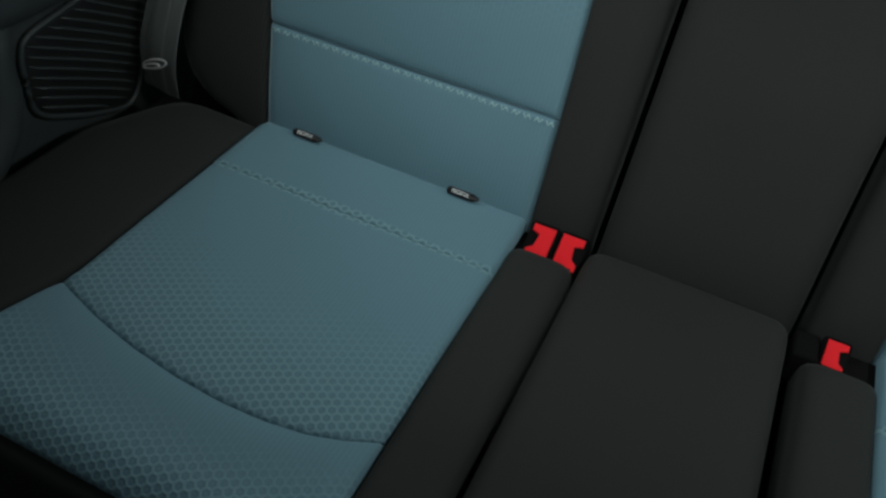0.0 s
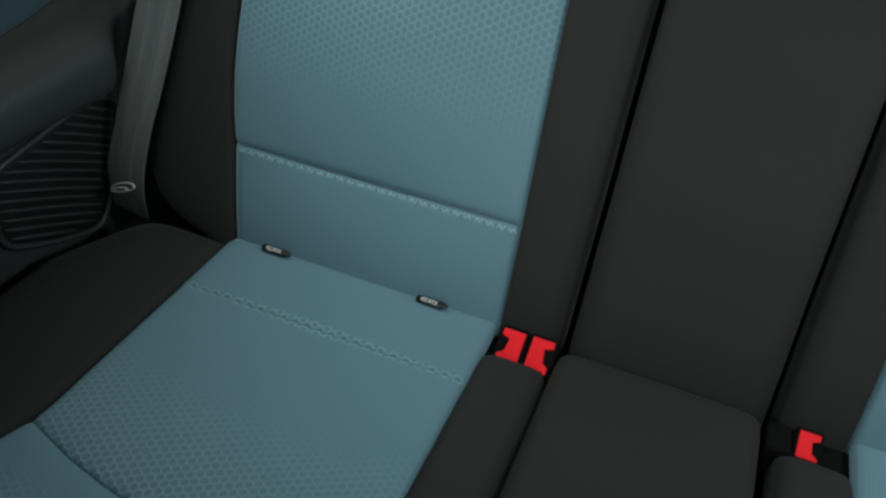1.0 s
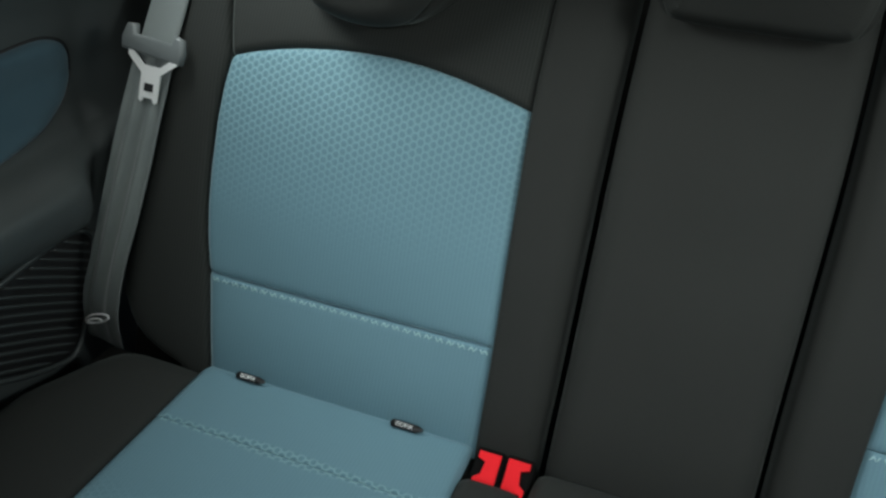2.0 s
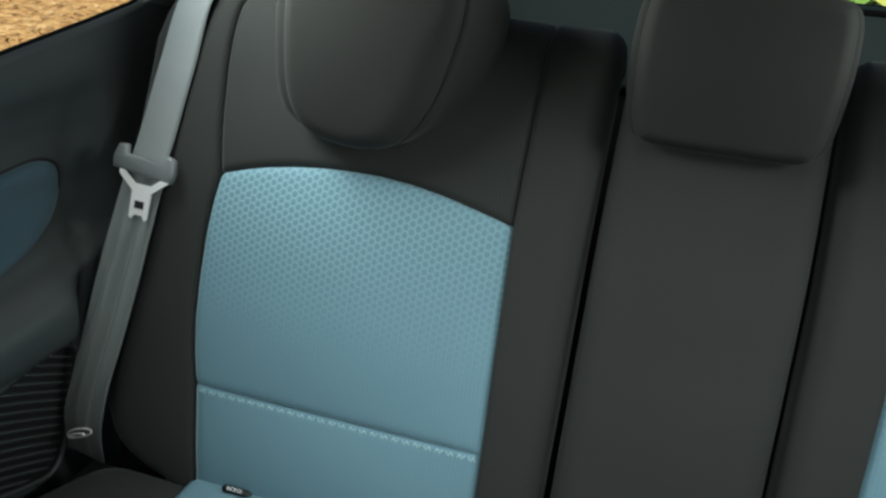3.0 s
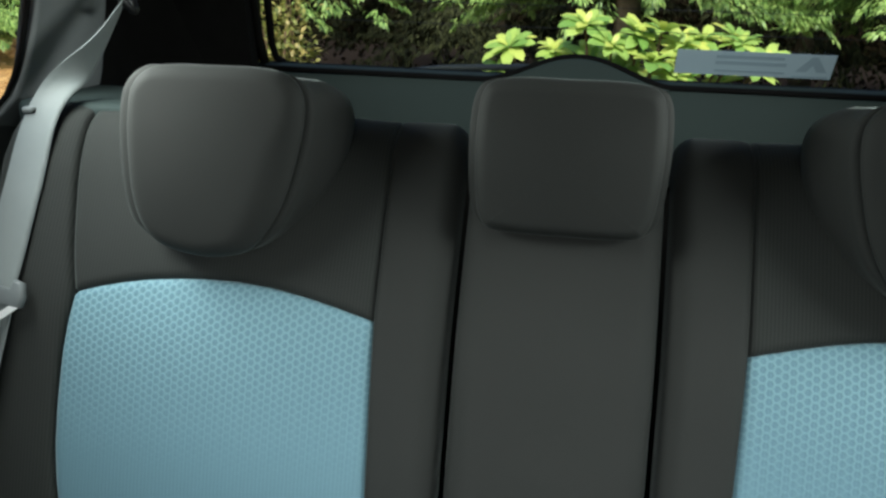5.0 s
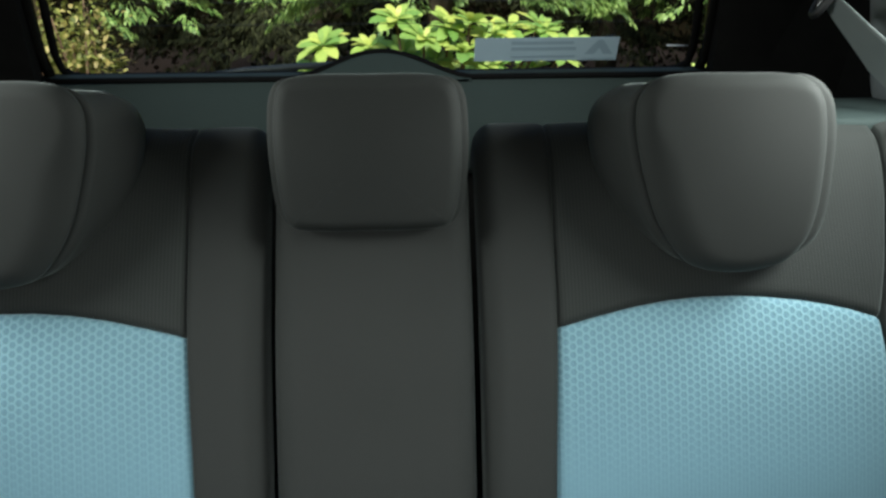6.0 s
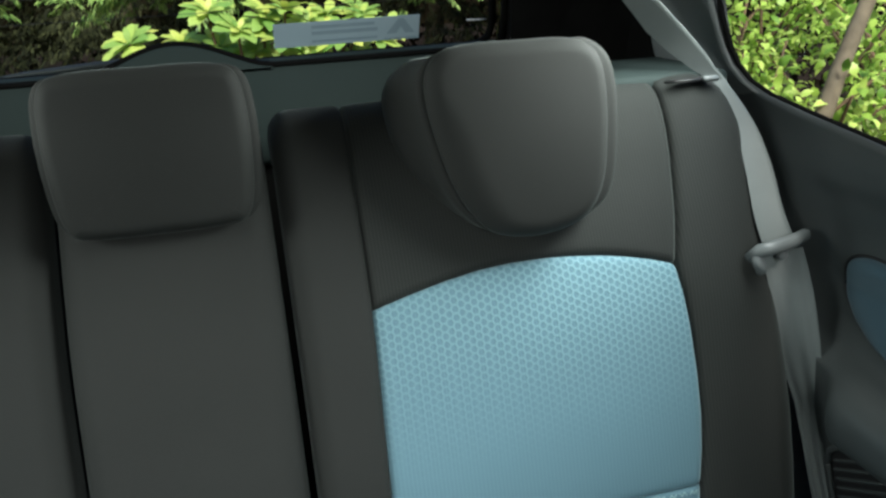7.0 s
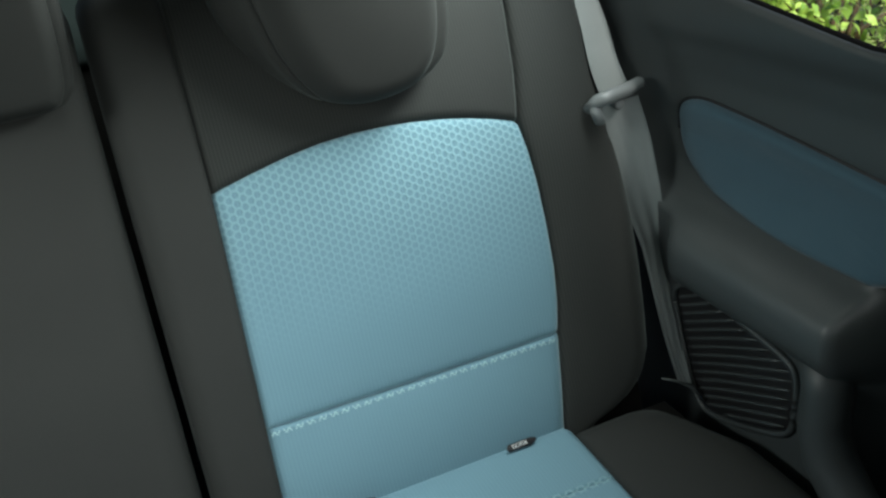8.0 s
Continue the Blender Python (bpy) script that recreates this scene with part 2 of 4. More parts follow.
BACK = curve_through([(0.46, -0.018, 0.462), (0.55, 0.007, 0.55), (0.648, 0.046, 0.648), (0.77, 0.085, 0.77), (0.899, 0.130, 0.899),
                      (1.0, 0.187, 1.0), (1.05, 0.218, 1.05), (1.08, 0.243, 1.080), (1.11, 0.272, 1.092), (1.17, 0.33, 1.084)])
SEAT = curve_through([(-0.03, 0.03, 0.546), (0.0, 0.0, 0.5485), (0.1, -0.10, 0.5495), (0.2, -0.20, 0.550), (0.32, -0.32, 0.5495), (0.41, -0.41, 0.547),
                      (0.445, -0.443, 0.541), (0.475, -0.465, 0.522), (0.51, -0.478, 0.49), (0.6, -0.478, 0.40), (0.68, -0.465, 0.32)])


def fade(v, a, b):
    t = min(max((v - a) / (b - a), 0.0), 1.0)
    return t * t * (3 - 2 * t)


def frame_at(curve, k):
    a, b = curve(k - 0.002), curve(k + 0.002)
    d = (b - a) / np.linalg.norm(b - a)
    return curve(k), np.array((-d[1], d[0]))


def drop_off(d, r, depth):
    """How far a cushion falls away at a distance d from its seam."""
    if d >= r or r <= 0:
        return 0.0
    return -depth * (1 - math.sqrt(max(0.0, 1 - ((r - d) / r) ** 2)))


def ease(n):
    t = np.linspace(0, 1, n)
    return 0.45 * t + 0.55 * (0.5 - 0.5 * np.cos(np.pi * t))


def cushion(name, curve, side, xin, xout, kin, kout, mat, parent, label="", edges=((0.01, 0.006),) * 4, bulge=0.0, lift=0.0, nu=26, nv=30,
            weave=None, depth=0.03, sign=1, wave=0.0):
    """One upholstered panel laid on a profile curve. edges: radius and depth of the seams at xin, xout, kin, kout."""
    us, vs = ease(nu), ease(nv)
    P = np.zeros((nv, nu, 3))
    U = np.zeros((nv, nu, 2))
    W = np.zeros((nv, nu))
    S = np.zeros((nv, nu, 3))
    for j, v in enumerate(vs):
        for i, u in enumerate(us):
            k = kin(0.3) + (kout(0.3) - kin(0.3)) * v
            for _ in range(4):
                a, b = xin(k), xout(k)
                x = a + (b - a) * u
                ka, kb = kin(abs(x)), kout(abs(x))
                k = ka + (kb - ka) * v
            (y, z), nrm = frame_at(curve, k)
            h = lift + bulge * (4 * u * (1 - u)) ** 0.7 * (4 * v * (1 - v)) ** 0.4
            for d, (r, dep) in zip((abs(x - a), abs(b - x), abs(k - ka), abs(kb - k)), edges):
                h += drop_off(d, r, dep)
            if wave:
                h += wave * noise.noise(Vector((side * x * 9, k * 9, 3.1)))
            P[j, i] = side * x, y + sign * nrm[0] * h, z + sign * nrm[1] * h
            S[j, i] = side * x, y - sign * nrm[0] * depth, z - sign * nrm[1] * depth
            U[j, i] = x, k
            if weave:
                W[j, i] = weave(x, k)
    return grid_mesh(name, P, U, W if weave else None, S, mat, parent, label)


def grid_mesh(name, P, U, W, S, mat, parent, label=""):
    """A grid of points as a mesh, with a skirt along its border to the points S."""
    nv, nu, _ = P.shape
    verts = P.reshape(-1, 3).tolist()
    uvs = U.reshape(-1, 2).tolist()
    weave = W.reshape(-1).tolist() if W is not None else None
    faces = [(j * nu + i, j * nu + i + 1, (j + 1) * nu + i + 1, (j + 1) * nu + i) for j in range(nv - 1) for i in range(nu - 1)]
    if S is not None:
        ring = ([(0, i) for i in range(nu)] + [(j, nu - 1) for j in range(1, nv)] + [(nv - 1, i) for i in range(nu - 2, -1, -1)]
                + [(j, 0) for j in range(nv - 2, 0, -1)])
        start = len(verts)
        for j, i in ring:
            verts.append(S[j, i].tolist())
            uvs.append(U[j, i].tolist())
            if weave:
                weave.append(float(W[j, i]))
        n = len(ring)
        for q in range(n):
            a, b = ring[q], ring[(q + 1) % n]
            faces.append((b[0] * nu + b[1], a[0] * nu + a[1], start + q, start + (q + 1) % n))
    me = bpy.data.meshes.new(name)
    me.from_pydata(verts, [], faces)
    layer = me.uv_layers.new(name="UVMap")
    idx = np.zeros(len(me.loops), int)
    me.loops.foreach_get("vertex_index", idx)
    layer.data.foreach_set("uv", np.array(uvs)[idx].ravel())
    if weave:
        me.attributes.new("weave", "FLOAT", "POINT").data.foreach_set("value", weave)
    return link_mesh(name, me, mat, parent, label)


def box(bm, lo, hi, m=None):
    vs = bmesh.ops.create_cube(bm, size=1)["verts"]
    for v in vs:
        v.co = Vector([(lo[i] + hi[i]) / 2 + v.co[i] * (hi[i] - lo[i]) for i in range(3)])
        if m:
            v.co = m @ v.co
    return vs


def bevelled(lo, hi, r=0.004, seg=2, m=None):
    bm = bmesh.new()
    box(bm, lo, hi)
    bmesh.ops.bevel(bm, geom=bm.edges[:], offset=r, segments=seg, affect="EDGES", profile=0.5)
    if m:
        bmesh.ops.transform(bm, matrix=m, verts=bm.verts)
    return bm


def prism(outline, depth, m, r=0.0):
    """A flat outline (x, y) given thickness along its own z, placed by m."""
    bm = bmesh.new()
    vs = [bm.verts.new((x, y, 0)) for x, y in outline]
    f = bm.faces.new(vs)
    ext = bmesh.ops.extrude_face_region(bm, geom=[f])
    up = [v for v in ext["geom"] if isinstance(v, bmesh.types.BMVert)]
    for v in up:
        v.co.z += depth
    bmesh.ops.recalc_face_normals(bm, faces=bm.faces[:])
    if r:
        es = [e for e in bm.edges if abs(e.verts[0].co.z - e.verts[1].co.z) < 1e-6]
        bmesh.ops.bevel(bm, geom=es, offset=r, segments=2, affect="EDGES", profile=0.5)
    bmesh.ops.transform(bm, matrix=m, verts=bm.verts)
    return bm


def tube(points, radii, n=8):
    """A tapered round bar through points."""
    bm = bmesh.new()
    rings = []
    for i, p in enumerate(points):
        a = Vector(points[max(i - 1, 0)])
        b = Vector(points[min(i + 1, len(points) - 1)])
        q = (b - a).to_track_quat("Z", "Y")
        rings.append([bm.verts.new(Vector(p) + q @ Vector((radii[i] * math.cos(6.2832 * k / n), radii[i] * math.sin(6.2832 * k / n), 0))) for k in range(n)])
    for a, b in zip(rings, rings[1:]):
        for k in range(n):
            bm.faces.new((a[k], a[(k + 1) % n], b[(k + 1) % n], b[k]))
    bm.faces.new(rings[0][::-1])
    bm.faces.new(rings[-1])
    return bm


def band(rows, width, thick=0.0014, steps=8, cup=0.0, pleat=0.0):
    """A strap through rows of (centre, direction across); Catmull-Rom between them."""
    pts = [np.array(r[0], float) for r in rows]
    acr = [np.array(r[1], float) for r in rows]
    wid = [r[2] if len(r) > 2 else width for r in rows]

    def cr(a, i, t):
        p0, p1, p2, p3 = a[max(i - 1, 0)], a[i], a[i + 1], a[min(i + 2, len(a) - 1)]
        return 0.5 * (2 * p1 + (p2 - p0) * t + (2 * p0 - 5 * p1 + 4 * p2 - p3) * t * t + (3 * p1 - p0 - 3 * p2 + p3) * t**3)
    C, A, Wd = [], [], []
    for i in range(len(pts) - 1):
        for s in range(steps):
            t = s / steps
            C.append(cr(pts, i, t)), A.append(cr(acr, i, t)), Wd.append(wid[i] * (1 - t) + wid[i + 1] * t)
    C.append(pts[-1]), A.append(acr[-1]), Wd.append(wid[-1])
    n = 31 if pleat else 7
    P, U, Bk = np.zeros((len(C), n, 3)), np.zeros((len(C), n, 2)), np.zeros((len(C), n, 3))
    for j in range(len(C)):
        tang = C[min(j + 1, len(C) - 1)] - C[max(j - 1, 0)]
        a = A[j] / np.linalg.norm(A[j])
        nr = np.cross(a, tang)
        nr /= np.linalg.norm(nr)
        for i in range(n):
            u = i / (n - 1) - 0.5
            P[j, i] = C[j] + a * u * Wd[j] + nr * (cup * (1 - 4 * u * u) + pleat * math.cos(5 * math.pi * u) * math.sin(math.pi * j / (len(C) - 1)) ** 0.5)
            Bk[j, i] = P[j, i] + nr * thick
            U[j, i] = u * Wd[j], j * 0.01
    return P, U, Bk


def strap(name, rows, width, mat, parent, label="", cup=0.0, steps=8, pleat=0.0):
    P, U, Bk = band(rows, width, steps=steps, cup=cup, pleat=pleat)
    nv, nu, _ = P.shape
    both = np.concatenate([P, Bk[:, ::-1]], axis=1)
    both = np.concatenate([both, both[:, :1]], axis=1)
    UU = np.concatenate([U, U[:, ::-1]], axis=1)
    UU = np.concatenate([UU, UU[:, :1]], axis=1)
    return grid_mesh(name, both, UU, None, None, mat, parent, label)


def const(v):
    return lambda *_: v


# ---- rear seat ----
XI = knots([(0.5, 0.187), (0.55, 0.188), (0.72, 0.194), (0.9, 0.199), (1.1, 0.202), (1.17, 0.203)])
XO = knots([(0.5, 0.533), (0.55, 0.537), (0.60, 0.547), (0.65, 0.556), (0.69, 0.564), (0.73, 0.568), (0.78, 0.569), (0.83, 0.567), (0.87, 0.563),
            (0.90, 0.558), (0.93, 0.566), (0.96, 0.573), (1.015, 0.583), (1.06, 0.588), (1.17, 0.592)])
XE = knots([(0.5, 0.56), (0.535, 0.60), (0.55, 0.648), (0.57, 0.676), (0.60, 0.692), (0.65, 0.700), (0.70, 0.703), (0.76, 0.703), (0.85, 0.699), (0.93, 0.698), (1.0, 0.703), (1.04, 0.706), (1.07, 0.703), (1.09, 0.696), (1.12, 0.675), (1.17, 0.65)])
ARC = knots([(0.18, 0.894), (0.20, 0.899), (0.24, 0.9085), (0.28, 0.917), (0.32, 0.923), (0.36, 0.926), (0.40, 0.926), (0.43, 0.9245), (0.47, 0.9205), (0.5, 0.9155), (0.53, 0.909), (0.56, 0.900)])
SWEEP = knots([(0.18, 0.322), (0.20, 0.334), (0.22, 0.344), (0.25, 0.354), (0.29, 0.3605), (0.33, 0.362), (0.38, 0.359), (0.43, 0.352), (0.48, 0.341), (0.541, 0.322), (0.6, 0.30)])
CXO = knots([(-0.03, 0.538), (0.0, 0.538), (0.3, 0.537), (0.33, 0.543), (0.36, 0.551), (0.40, 0.563), (0.45, 0.582), (0.50, 0.60), (0.7, 0.605)])
SEAM = (0.008, 0.005)


def weave_back(x, k):
    return max(fade(k, 0.70, 0.90) * (1.0 - 0.25 * fade(x, 0.45, 0.2)), 0.0)


def chain(x, k):
    """A chain of honeycomb along the cushion's rear seam, widest in the middle of the seat."""
    half = 0.0035 + 0.0045 * math.exp(-((x - 0.37) / 0.07) ** 2)
    return 1.25 * (1 - fade(abs(k - 0.0985), half, half + 0.003))


def weave_seat_rear(x, k):
    return chain(x, k)


def weave_seat(x, k):
    return max(0.85 * fade(k - SWEEP(x), -0.16, -0.01), chain(x, k))


def weave_front(x, k):
    return fade(k - SWEEP(x), 0.02, 0.10)


def stitch_row(parent, side, xa, xb, curve, k, h, name="stitching"):
    """A row of short slanting stitches across a seam."""
    bm = bmesh.new()
    x, flip, count = xa, 1, 0
    while x < xb - 0.003:
        (y, z), nr = frame_at(curve, k)
        (y2, z2), n2 = frame_at(curve, k + 0.0045)
        a = Vector((side * x, y + nr[0] * h, z + nr[1] * h))
        b = Vector((side * (x + 0.0030), y2 + n2[0] * h, z2 + n2[1] * h))
        if flip < 0:
            a.x, b.x = b.x, a.x
        d = (b - a).normalized()
        w = d.cross(Vector((0, nr[0], nr[1]))).normalized() * 0.00065
        up = Vector((0, nr[0], nr[1])) * 0.0009
        vs = [bm.verts.new(p) for p in (a - w, a + w, b + w, b - w, (a + b) / 2 - w + up, (a + b) / 2 + w + up)]
        for f in ((0, 1, 5, 4), (4, 5, 2, 3), (0, 4, 3), (1, 2, 5)):
            bm.faces.new([vs[q] for q in f])
        count += 1
        x += 0.0031 if count % 3 else 0.0070
        flip = -flip
    return part(name, bm, M_THREAD, parent, "pale blue seam stitching", kind="stuff")


def slab(name, curve, side, xa, xb, ka, kb, front, depth, mat, parent, label="", sign=1):
    """The body under the upholstery, along the profile."""
    n = 24
    ks = np.linspace(ka, kb, n)
    P, U, S = np.zeros((n, 2, 3)), np.zeros((n, 2, 2)), np.zeros((n, 2, 3))
    for j, k in enumerate(ks):
        (y, z), nr = frame_at(curve, k)
        nr = nr * sign
        for i, x in enumerate((xa, xb)):
            P[j, i] = side * x, y + nr[0] * front, z + nr[1] * front
            S[j, i] = side * x, y - nr[0] * depth, z - nr[1] * depth
            U[j, i] = x, k
    both = np.concatenate([P, S[:, ::-1], P[:, :1]], axis=1)
    UU = np.concatenate([U, U[:, ::-1], U[:, :1]], axis=1)
    ob = grid_mesh(name, both, UU, None, None, mat, parent, label)
    bm = bmesh.new()
    bm.from_mesh(ob.data)
    bmesh.ops.remove_doubles(bm, verts=bm.verts, dist=1e-5)
    bmesh.ops.holes_fill(bm, edges=[e for e in bm.edges if e.is_boundary], sides=0)
    bm.to_mesh(ob.data)
    bm.free()
    ob.data.polygons.foreach_set("use_smooth", [False] * len(ob.data.polygons))
    return ob


def side_seat(side):
    t = thing("rear_seat", (side * 0.4, -0.25, 0.30), "charcoal rear seat with blue honeycomb cloth panels", "car seat", "outer rear seats")
    b = slab("backrest", BACK, side, 0.122, 0.655, 0.48, 1.15, -0.012, 0.085, M_CARPET, t, "backrest with black carpeted rear")
    cushion("lower_panel", BACK, side, XI, XO, const(0.50), const(0.652), M_BLUE, b, "plain blue cloth panel", (SEAM, SEAM, SEAM, (0.012, 0.004)), 0.006, weave=const(0.0), nv=44)
    cushion("upper_panel", BACK, side, XI, XO, const(0.652), ARC, M_BLUE, b, "blue cloth panel with honeycomb weave", (SEAM, SEAM, (0.012, 0.004), SEAM), 0.008, weave=weave_back, nv=54, nu=36)
    cushion("shoulder_panel", BACK, side, XI, XO, ARC, const(1.165), M_BLACK, b, "charcoal ribbed cloth", (SEAM, SEAM, SEAM, (0.02, 0.01)), 0.004, nu=36)
    cushion("side_bolster", BACK, side, XO, XE, const(0.50), const(1.165), M_BLACK, b, "charcoal ribbed cloth bolster", (SEAM, (0.045, 0.05), SEAM, (0.02, 0.01)), 0.009, nv=54, depth=0.06)
    cushion("inner_strip", BACK, side, const(0.1175), XI, const(0.50), const(1.16), M_HEAD, b, "charcoal cloth strip", ((0.026, 0.024), SEAM, SEAM, (0.03, 0.016)), 0.004, nv=54, depth=0.05)
    stitch_row(b, side, 0.195, 0.553, BACK, 0.6445, 0.0022)
    c = slab("seat_cushion", SEAT, side, 0.125, 0.68, 0.0, 0.67, -0.016, 0.10, M_CARPET, t, "seat cushion on a black foam body", sign=-1)
    roll = (0.020, 0.013)
    cushion("rear_panel", SEAT, side, const(0.19), CXO, const(-0.012), const(0.098), M_BLUE, c, "plain blue cloth", (SEAM, SEAM, roll, (0.006, 0.0012)), 0.002, weave=weave_seat_rear, sign=-1, nv=44)
    cushion("centre_panel", SEAT, side, const(0.19), CXO, const(0.098), SWEEP, M_BLUE, c, "blue cloth with honeycomb weave", ((0.016, 0.007), (0.016, 0.006), (0.006, 0.0012), (0.03, 0.0045)), 0.004, weave=weave_seat, sign=-1, nv=50, nu=36)
    cushion("front_panel", SEAT, side, const(0.19), CXO, SWEEP, const(0.474), M_BLUE, c, "blue cloth with honeycomb weave", ((0.016, 0.007), SEAM, (0.03, 0.0045), SEAM), 0.004, weave=weave_front, sign=-1, nv=54, nu=36)
    cushion("front_skirt", SEAT, side, const(0.19), CXO, const(0.474), const(0.67), M_HEAD, c, "charcoal cloth", (SEAM,) * 4, 0.002, sign=-1, nv=14)
    cushion("side_bolster", SEAT, side, CXO, knots([(-0.03, 0.682), (0.03, 0.688), (0.12, 0.726), (0.7, 0.726)]), const(-0.006), const(0.67), M_HEAD, c, "charcoal cloth bolster", (SEAM, (0.07, 0.05), (0.05, 0.03), SEAM), 0.006, sign=-1, nv=54, depth=0.06)
    cushion("inner_strip", SEAT, side, const(0.1195), const(0.19), const(0.034), const(0.67), M_HEAD, c, "charcoal cloth strip", ((0.018, 0.016), (0.016, 0.012), (0.025, 0.025), SEAM), 0.004, sign=-1, nv=54, depth=0.05)
    return t


def middle_seat():
    t = thing("middle_rear_seat", (0, -0.25, 0.30), "plain charcoal cloth middle rear seat between two outer seats", "car seat")
    b = slab("backrest", BACK, 1, -0.098, 0.098, 0.48, 1.15, -0.02, 0.085, M_CARPET, t, "backrest with black carpeted rear")
    cushion("backrest_cover", BACK, 1, const(-0.1085), const(0.1085), const(0.50), const(1.16), M_HEAD, b, "charcoal cloth cover", ((0.026, 0.024), (0.026, 0.024), SEAM, (0.03, 0.016)), 0.004, nu=40, nv=54, depth=0.05)
    c = slab("seat_cushion", SEAT, 1, -0.10, 0.10, 0.0, 0.67, -0.03, 0.10, M_CARPET, t, "seat cushion on a black foam body", sign=-1)
    cushion("cushion_cover", SEAT, 1, const(-0.1156), const(0.1045), const(-0.004), const(0.67), M_HEAD, c, "charcoal cloth cover", ((0.020, 0.020), (0.024, 0.02), (0.025, 0.016), SEAM), 0.006, sign=-1, nu=40, nv=54, depth=0.05)
    return t


for s in (-1, 1):
    side_seat(s)
middle_seat()

# ---- headrests ----


def padded(outline, thick, r, flare, inner=1, outer=1.0, rows=9, drop=0.0):
    """A cushion from an outline (u, v): a slightly domed front face, round edges and sides that run back by thick(v)."""
    n = len(outline)
    o = np.array(outline, float)
    c = o.mean(axis=0)
    t0 = np.roll(o, -1, axis=0) - np.roll(o, 1, axis=0)
    nor = np.stack([t0[:, 1], -t0[:, 0]], axis=1)
    nor /= np.linalg.norm(nor, axis=1)[:, None]
    if ((o - c) * nor).sum() < 0:
        nor = -nor
    rings = []
    ext = np.abs(o - c).max(axis=0)
    # the front rolls softly into the side that faces the middle of the car
    soft = np.array([[r * (1.0 + 0.9 * max(0.0, g[0] * inner) * (1 - fade(b, 0.0, 0.07)) * (outer < 1))] for (a, b), g in zip(o, nor)])

    def dome(x, y):
        return -0.010 * max(0.0, 1 - ((x - c[0]) / ext[0]) ** 2) * max(0.0, 1 - ((y - c[1]) / ext[1]) ** 2)
    for q in (0.08, 0.2, 0.35, 0.5, 0.65, 0.8, 0.92):
        p = c + (o - nor * soft - c) * q
        rings.append([(a, b, dome(a, b)) for a, b in p])
    for i in range(rows):
        a = math.pi / 2 * i / (rows - 1)
        p = o - nor * soft * (1 - math.sin(a))
        rings.append([(x, y, r * (1 - math.cos(a)) + dome(x, y) * math.cos(a)) for x, y in p])
    # a piping groove, then the sides and the back
    for ins, dep in ((0.003, 0.0015), (0.0095, 0.0035), (0.0095, 0.0055), (0.001, 0.0075)):
        p = o - nor * ins
        rings.append([(x, y, r + dep) for x, y in p])
    for ins, dep in ((-0.012, 0.0085), (-0.020, 0.013), (-0.021, 0.022)):
        p = o - nor * np.array([[ins * abs(g[0]) * fade(b, -0.105, -0.05) * (0.4 if outer == 1.0 else 0.3 if a * inner >= 0 else 1.0)] for (a, b), g in zip(o, nor)])
        rings.append([(x, y - (drop + 0.1) * dep * fade(y, -0.10, 0.06), r + dep) for x, y in p])
    for f, ins in ((0.35, -flare * 0.55), (0.5, -flare * 0.9), (0.75, -flare), (0.9, -flare * 0.7), (0.97, 0.004), (1.0, 0.03)):
        p = o - nor * np.array([[ins * (fade(b, -0.12, 0.03) * abs(g[0]) * (1.0 if a * inner >= 0 else outer) if ins < 0 else 1.0)] for (a, b), g in zip(o, nor)])
        deep = [f * (thick(y) - r - 0.008) for x, y in p]
        rings.append([(x, y - (drop + 0.02) * d * fade(y, -0.10, 0.06), r + 0.008 + d) for (x, y), d in zip(p, deep)])
    bm = bmesh.new()
    vr = [[bm.verts.new(q) for q in ring] for ring in rings]
    for a, b in zip(vr, vr[1:]):
        for k in range(n):
            bm.faces.new((a[k], a[(k + 1) % n], b[(k + 1) % n], b[k]))
    bm.faces.new(vr[0][::-1])
    bm.faces.new(vr[-1])
    bmesh.ops.recalc_face_normals(bm, faces=bm.faces[:])
    return bm


def smooth_outline(points, n=64):
    q = []
    m = len(points)
    for i in range(m):
        p0, p1, p2, p3 = (np.array(points[(i + d) % m], float) for d in (-1, 0, 1, 2))
        for t in np.linspace(0, 1, 8, endpoint=False):
            q.append(0.5 * (2 * p1 + (p2 - p0) * t + (2 * p0 - 5 * p1 + 4 * p2 - p3) * t * t + (3 * p1 - p0 - 3 * p2 + p3) * t**3))
    return [tuple(v) for v in q]


def both_sides(half):
    """A closed outline from its right half, given from the top middle down."""
    return half + [(-a, b) for a, b in half[::-1] if a > 0]


OUTER_HALF = [(0.041, 0.109), (0.065, 0.102), (0.081, 0.083), (0.086, 0.050), (0.085, 0.010), (0.080, -0.034), (0.068, -0.066), (0.045, -0.087)]
INNER_HALF = [(0.060, 0.110), (0.092, 0.104), (0.109, 0.085), (0.111, 0.056), (0.103, 0.012), (0.089, -0.034), (0.068, -0.070), (0.043, -0.090)]


def shield(side):
    """The front of an outer headrest: wider towards the middle of the car."""
    a, b = (OUTER_HALF, INNER_HALF) if side > 0 else (INNER_HALF, OUTER_HALF)
    return [(0.0, 0.110)] + a + [(0.0, -0.096)] + [(-u, v) for u, v in b[::-1]]


BLOCK = both_sides([(0.0, 0.088), (0.05, 0.088), (0.080, 0.083), (0.092, 0.068), (0.096, 0.035), (0.096, 0.0), (0.093, -0.04), (0.087, -0.064), (0.075, -0.075), (0.035, -0.078), (0.0, -0.078)])


